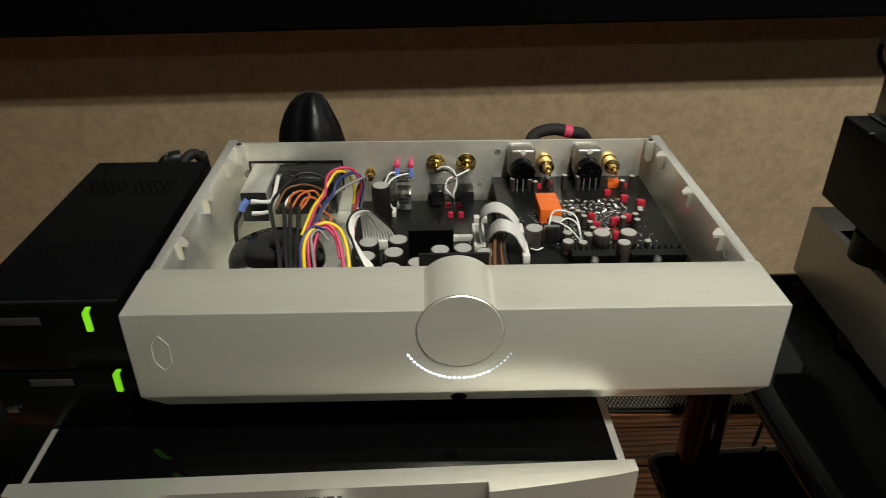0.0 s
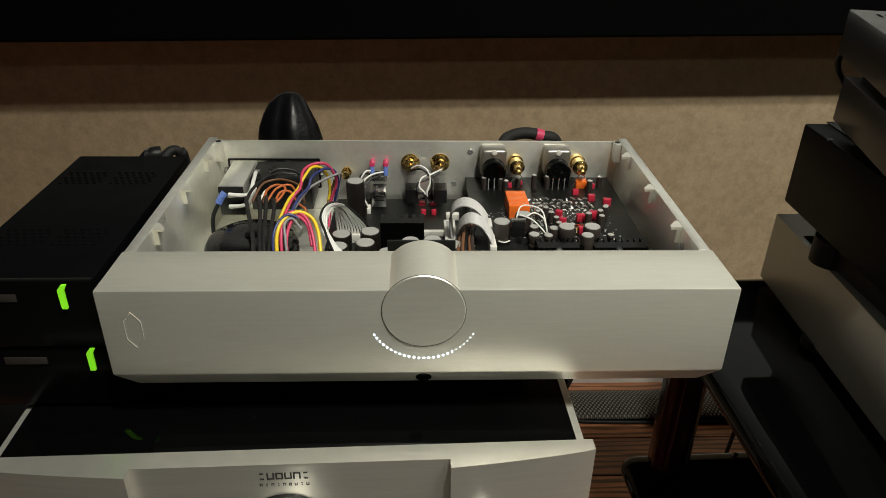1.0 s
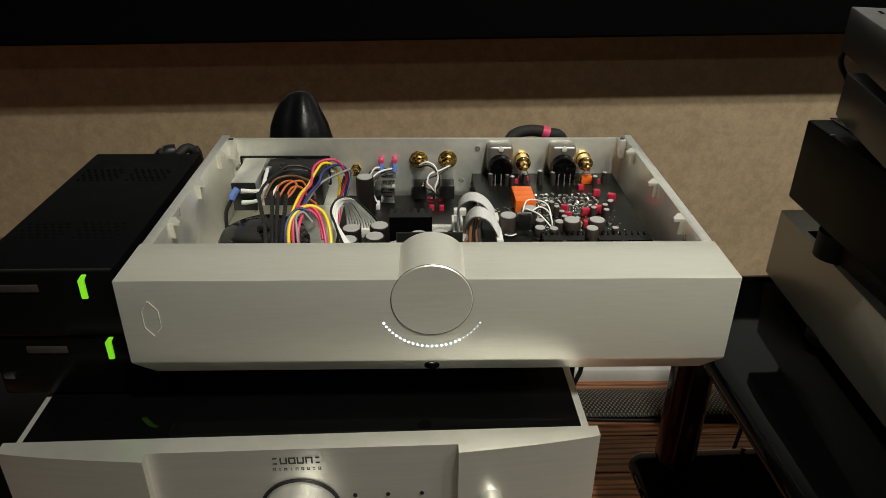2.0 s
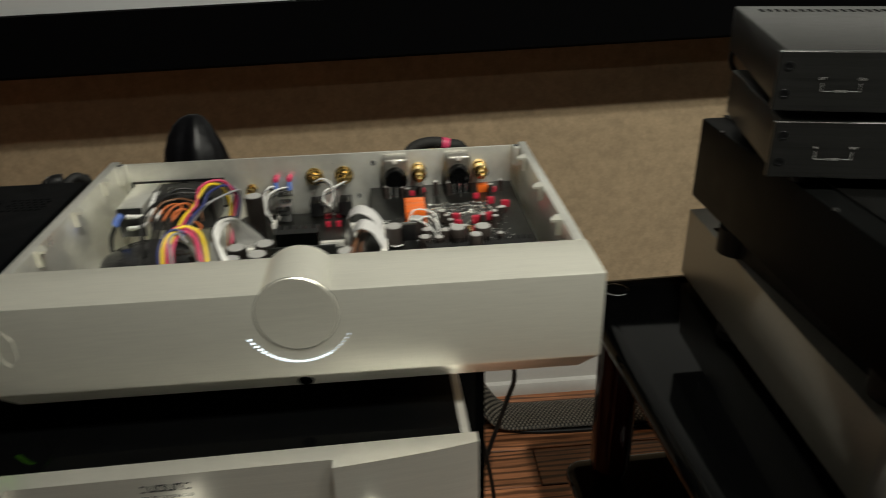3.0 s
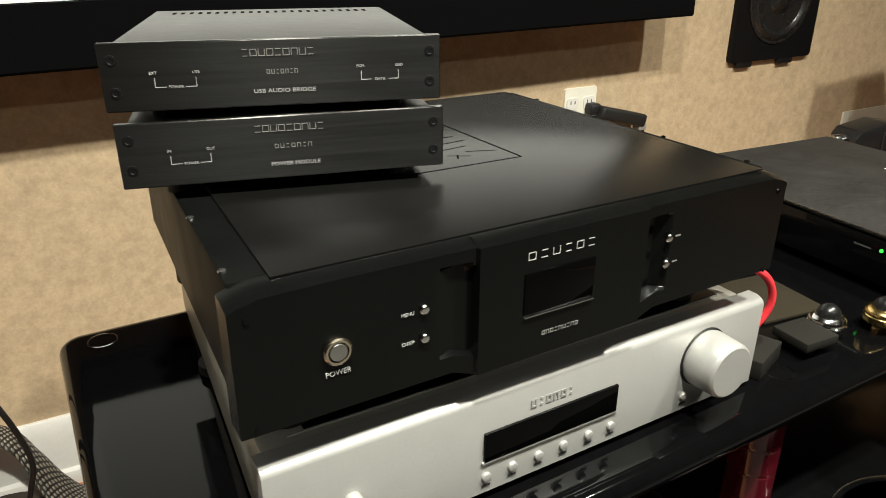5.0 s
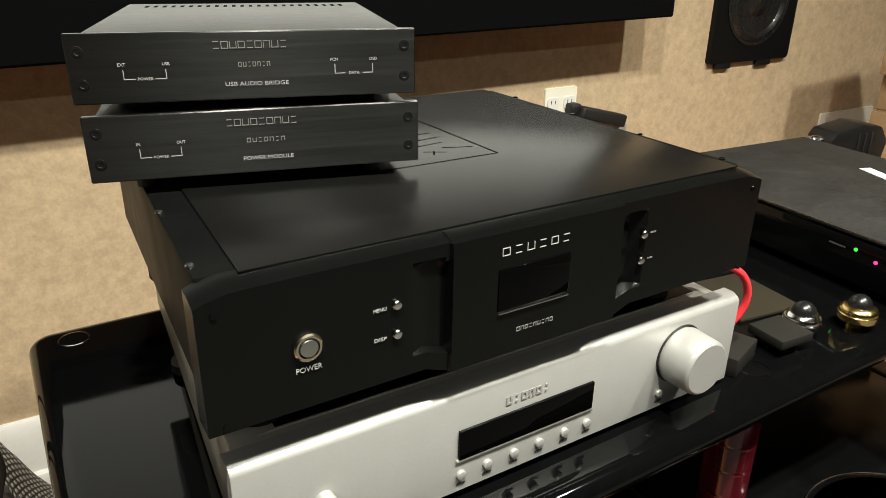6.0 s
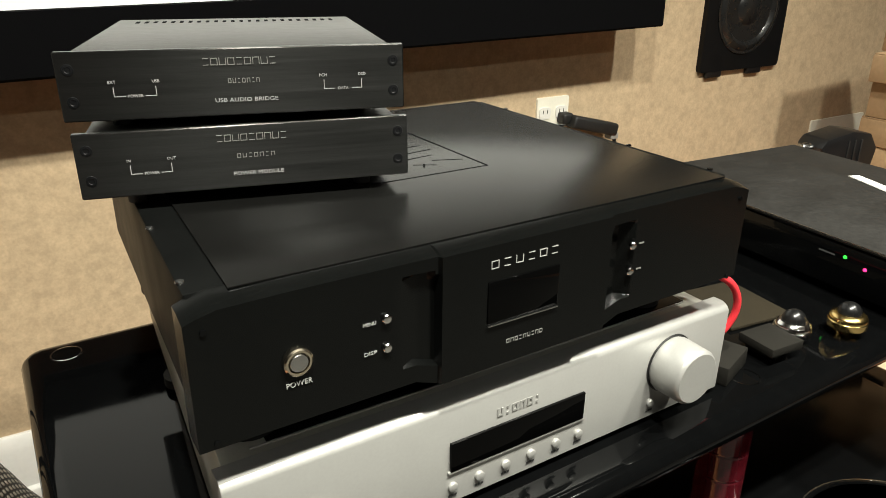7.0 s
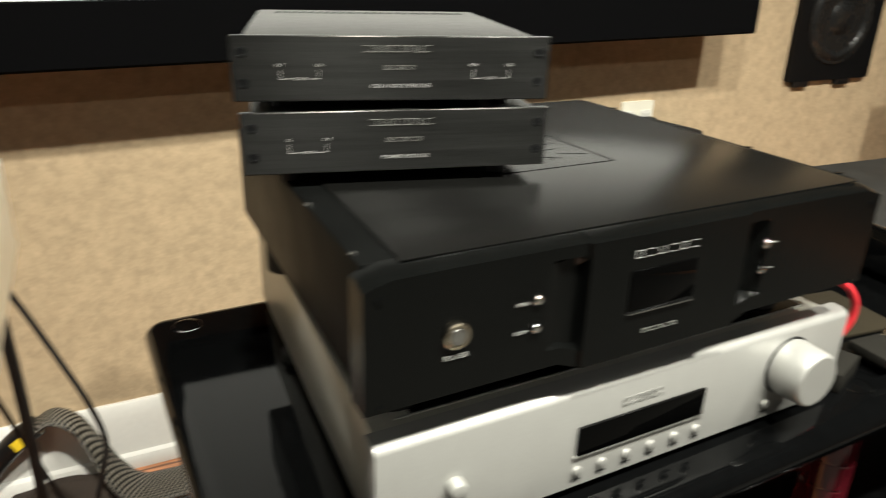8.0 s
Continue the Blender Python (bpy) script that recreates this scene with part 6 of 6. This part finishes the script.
def bridge_cable():
    """Thin cable curling out behind the stacked small boxes and down behind the rack."""
    ob = thing("data_cable", (0, 0, 0), "thin black data cable curling out behind the small boxes", "cable")
    tube_part("cord", [(0.535, 0.375, 0.868), (0.515, 0.40, 0.868), (0.490, 0.40, 0.858), (0.4795, 0.40, 0.842), (0.482, 0.40, 0.828), (0.495, 0.405, 0.813), (0.515, 0.425, 0.79), (0.53, 0.45, 0.70), (0.53, 0.47, 0.40), (0.52, 0.50, 0.0045)], 0.0034, BLACK_RUBBER, ob, n=8)
    cyl_part("plug", 0.006, 0.034, (0.536, 0.372, 0.868), BLACK_PLASTIC, ob, "y", 0.001)


bridge_cable()


# ---------------------------------------------------------------- floor boards
def wood_floor():
    m = mat("reddish_brown_wood", (0.50, 0.205, 0.095), 0.35, 0.0, 0.15, 9, 0.06, 120, coat=0.15, stretch=(0.5, 5, 5))
    nt = m.node_tree
    b = nt.nodes["Principled BSDF"]
    co = nt.nodes["Texture Coordinate"]
    info = nt.nodes.new("ShaderNodeObjectInfo")
    add = nt.nodes.new("ShaderNodeVectorMath")
    add.operation = "ADD"
    sc0 = nt.nodes.new("ShaderNodeVectorMath")
    sc0.operation = "SCALE"
    sc0.inputs[0].default_value = (7, 3, 5)
    nt.links.new(info.outputs["Random"], sc0.inputs["Scale"])
    nt.links.new(co.outputs["Object"], add.inputs[0])
    nt.links.new(sc0.outputs[0], add.inputs[1])
    mp = nt.nodes.new("ShaderNodeMapping")
    mp.inputs["Scale"].default_value = (0.9, 11, 4)
    nt.links.new(add.outputs[0], mp.inputs["Vector"])
    gr = nt.nodes.new("ShaderNodeTexNoise")
    gr.inputs["Scale"].default_value, gr.inputs["Detail"].default_value, gr.inputs["Distortion"].default_value = 3.4, 5, 1.4
    nt.links.new(mp.outputs["Vector"], gr.inputs["Vector"])
    rg = nt.nodes.new("ShaderNodeMapRange")
    rg.inputs["From Min"].default_value, rg.inputs["From Max"].default_value = 0.36, 0.62
    rg.inputs["To Min"].default_value, rg.inputs["To Max"].default_value = 0.55, 1.30
    nt.links.new(gr.outputs["Fac"], rg.inputs["Value"])
    # arched growth rings: bands along the plank, bent by a long noise
    mp2 = nt.nodes.new("ShaderNodeMapping")
    mp2.inputs["Scale"].default_value = (0.16, 1.0, 1.0)
    nt.links.new(add.outputs[0], mp2.inputs["Vector"])
    ring = nt.nodes.new("ShaderNodeTexWave")
    ring.wave_type, ring.bands_direction = "BANDS", "Y"
    ring.inputs["Scale"].default_value, ring.inputs["Distortion"].default_value = 21, 9.0
    ring.inputs["Detail"].default_value, ring.inputs["Detail Scale"].default_value = 3.0, 0.75
    nt.links.new(mp2.outputs["Vector"], ring.inputs["Vector"])
    line = nt.nodes.new("ShaderNodeMapRange")
    line.inputs["From Min"].default_value, line.inputs["From Max"].default_value = 0.08, 0.55
    line.inputs["To Min"].default_value, line.inputs["To Max"].default_value = 0.28, 1.0
    nt.links.new(ring.outputs["Fac"], line.inputs["Value"])
    grain = nt.nodes.new("ShaderNodeMath")
    grain.operation = "MULTIPLY"
    nt.links.new(rg.outputs["Result"], grain.inputs[0])
    nt.links.new(line.outputs["Result"], grain.inputs[1])
    tone = nt.nodes.new("ShaderNodeMapRange")
    tone.inputs["To Min"].default_value, tone.inputs["To Max"].default_value = 0.75, 1.2
    nt.links.new(info.outputs["Random"], tone.inputs["Value"])
    both = nt.nodes.new("ShaderNodeMath")
    both.operation = "MULTIPLY"
    nt.links.new(grain.outputs[0], both.inputs[0])
    nt.links.new(tone.outputs["Result"], both.inputs[1])
    sc = nt.nodes.new("ShaderNodeVectorMath")
    sc.operation = "SCALE"
    nt.links.new(b.inputs["Base Color"].links[0].from_socket, sc.inputs[0])
    nt.links.new(both.outputs[0], sc.inputs["Scale"])
    nt.links.new(sc.outputs[0], b.inputs["Base Color"])
    return m


def floor_planks():
    ob = tagged(box_part("floor", ((X0 + X1) / 2, (Y0 + WALL_Y) / 2, -0.064), (X1 - X0 + 0.24, WALL_Y - Y0 + 0.24, 0.112), mat("dark_wood_gap", (0.03, 0.014, 0.007), 0.6), None), "reddish-brown wooden plank floor", "floor", kind="structure")
    wood = wood_floor()
    rng = random.Random(4)
    meshes = {}
    width = 0.102
    row = 0
    y = WALL_Y - 0.002
    while y > Y0:
        x = X0 - rng.uniform(0.0, 1.0) * 0.8
        while x < X1:
            ln = rng.choice((0.9, 1.2, 1.5))
            a, b = max(x, X0), min(x + ln, X1)
            if b - a > 0.03:
                key = round(b - a, 3)
                if key not in meshes:
                    bm = bmesh.new()
                    bm_box(bm, (0, 0, -0.004), (b - a - 0.0016, width - 0.0016, 0.008), 0.0012, 1)
                    meshes[key] = mesh_of("plank", bm, wood)
                p = new("plank", meshes[key])
                p.parent = ob
                p.matrix_basis = pose((a + b) / 2, y - width / 2, 0)
            x += ln
        y -= width
        row += 1
    return ob


floor_planks()
# added dark cover out of view: keeps the red floor out of the black fronts
bm = bmesh.new()
bm_box(bm, (0.35, -2.15, 0.006), (4.6, 3.7, 0.012), 0.004)
tagged(part("unseen_floor_cover", bm, mat("dark_reflection_cover", (0.055, 0.052, 0.046), 0.95, 0.0, 0.3, 40, 0.8, 500), None), "unseen dark cover on the floor, keeps red wood out of reflections", "rug")
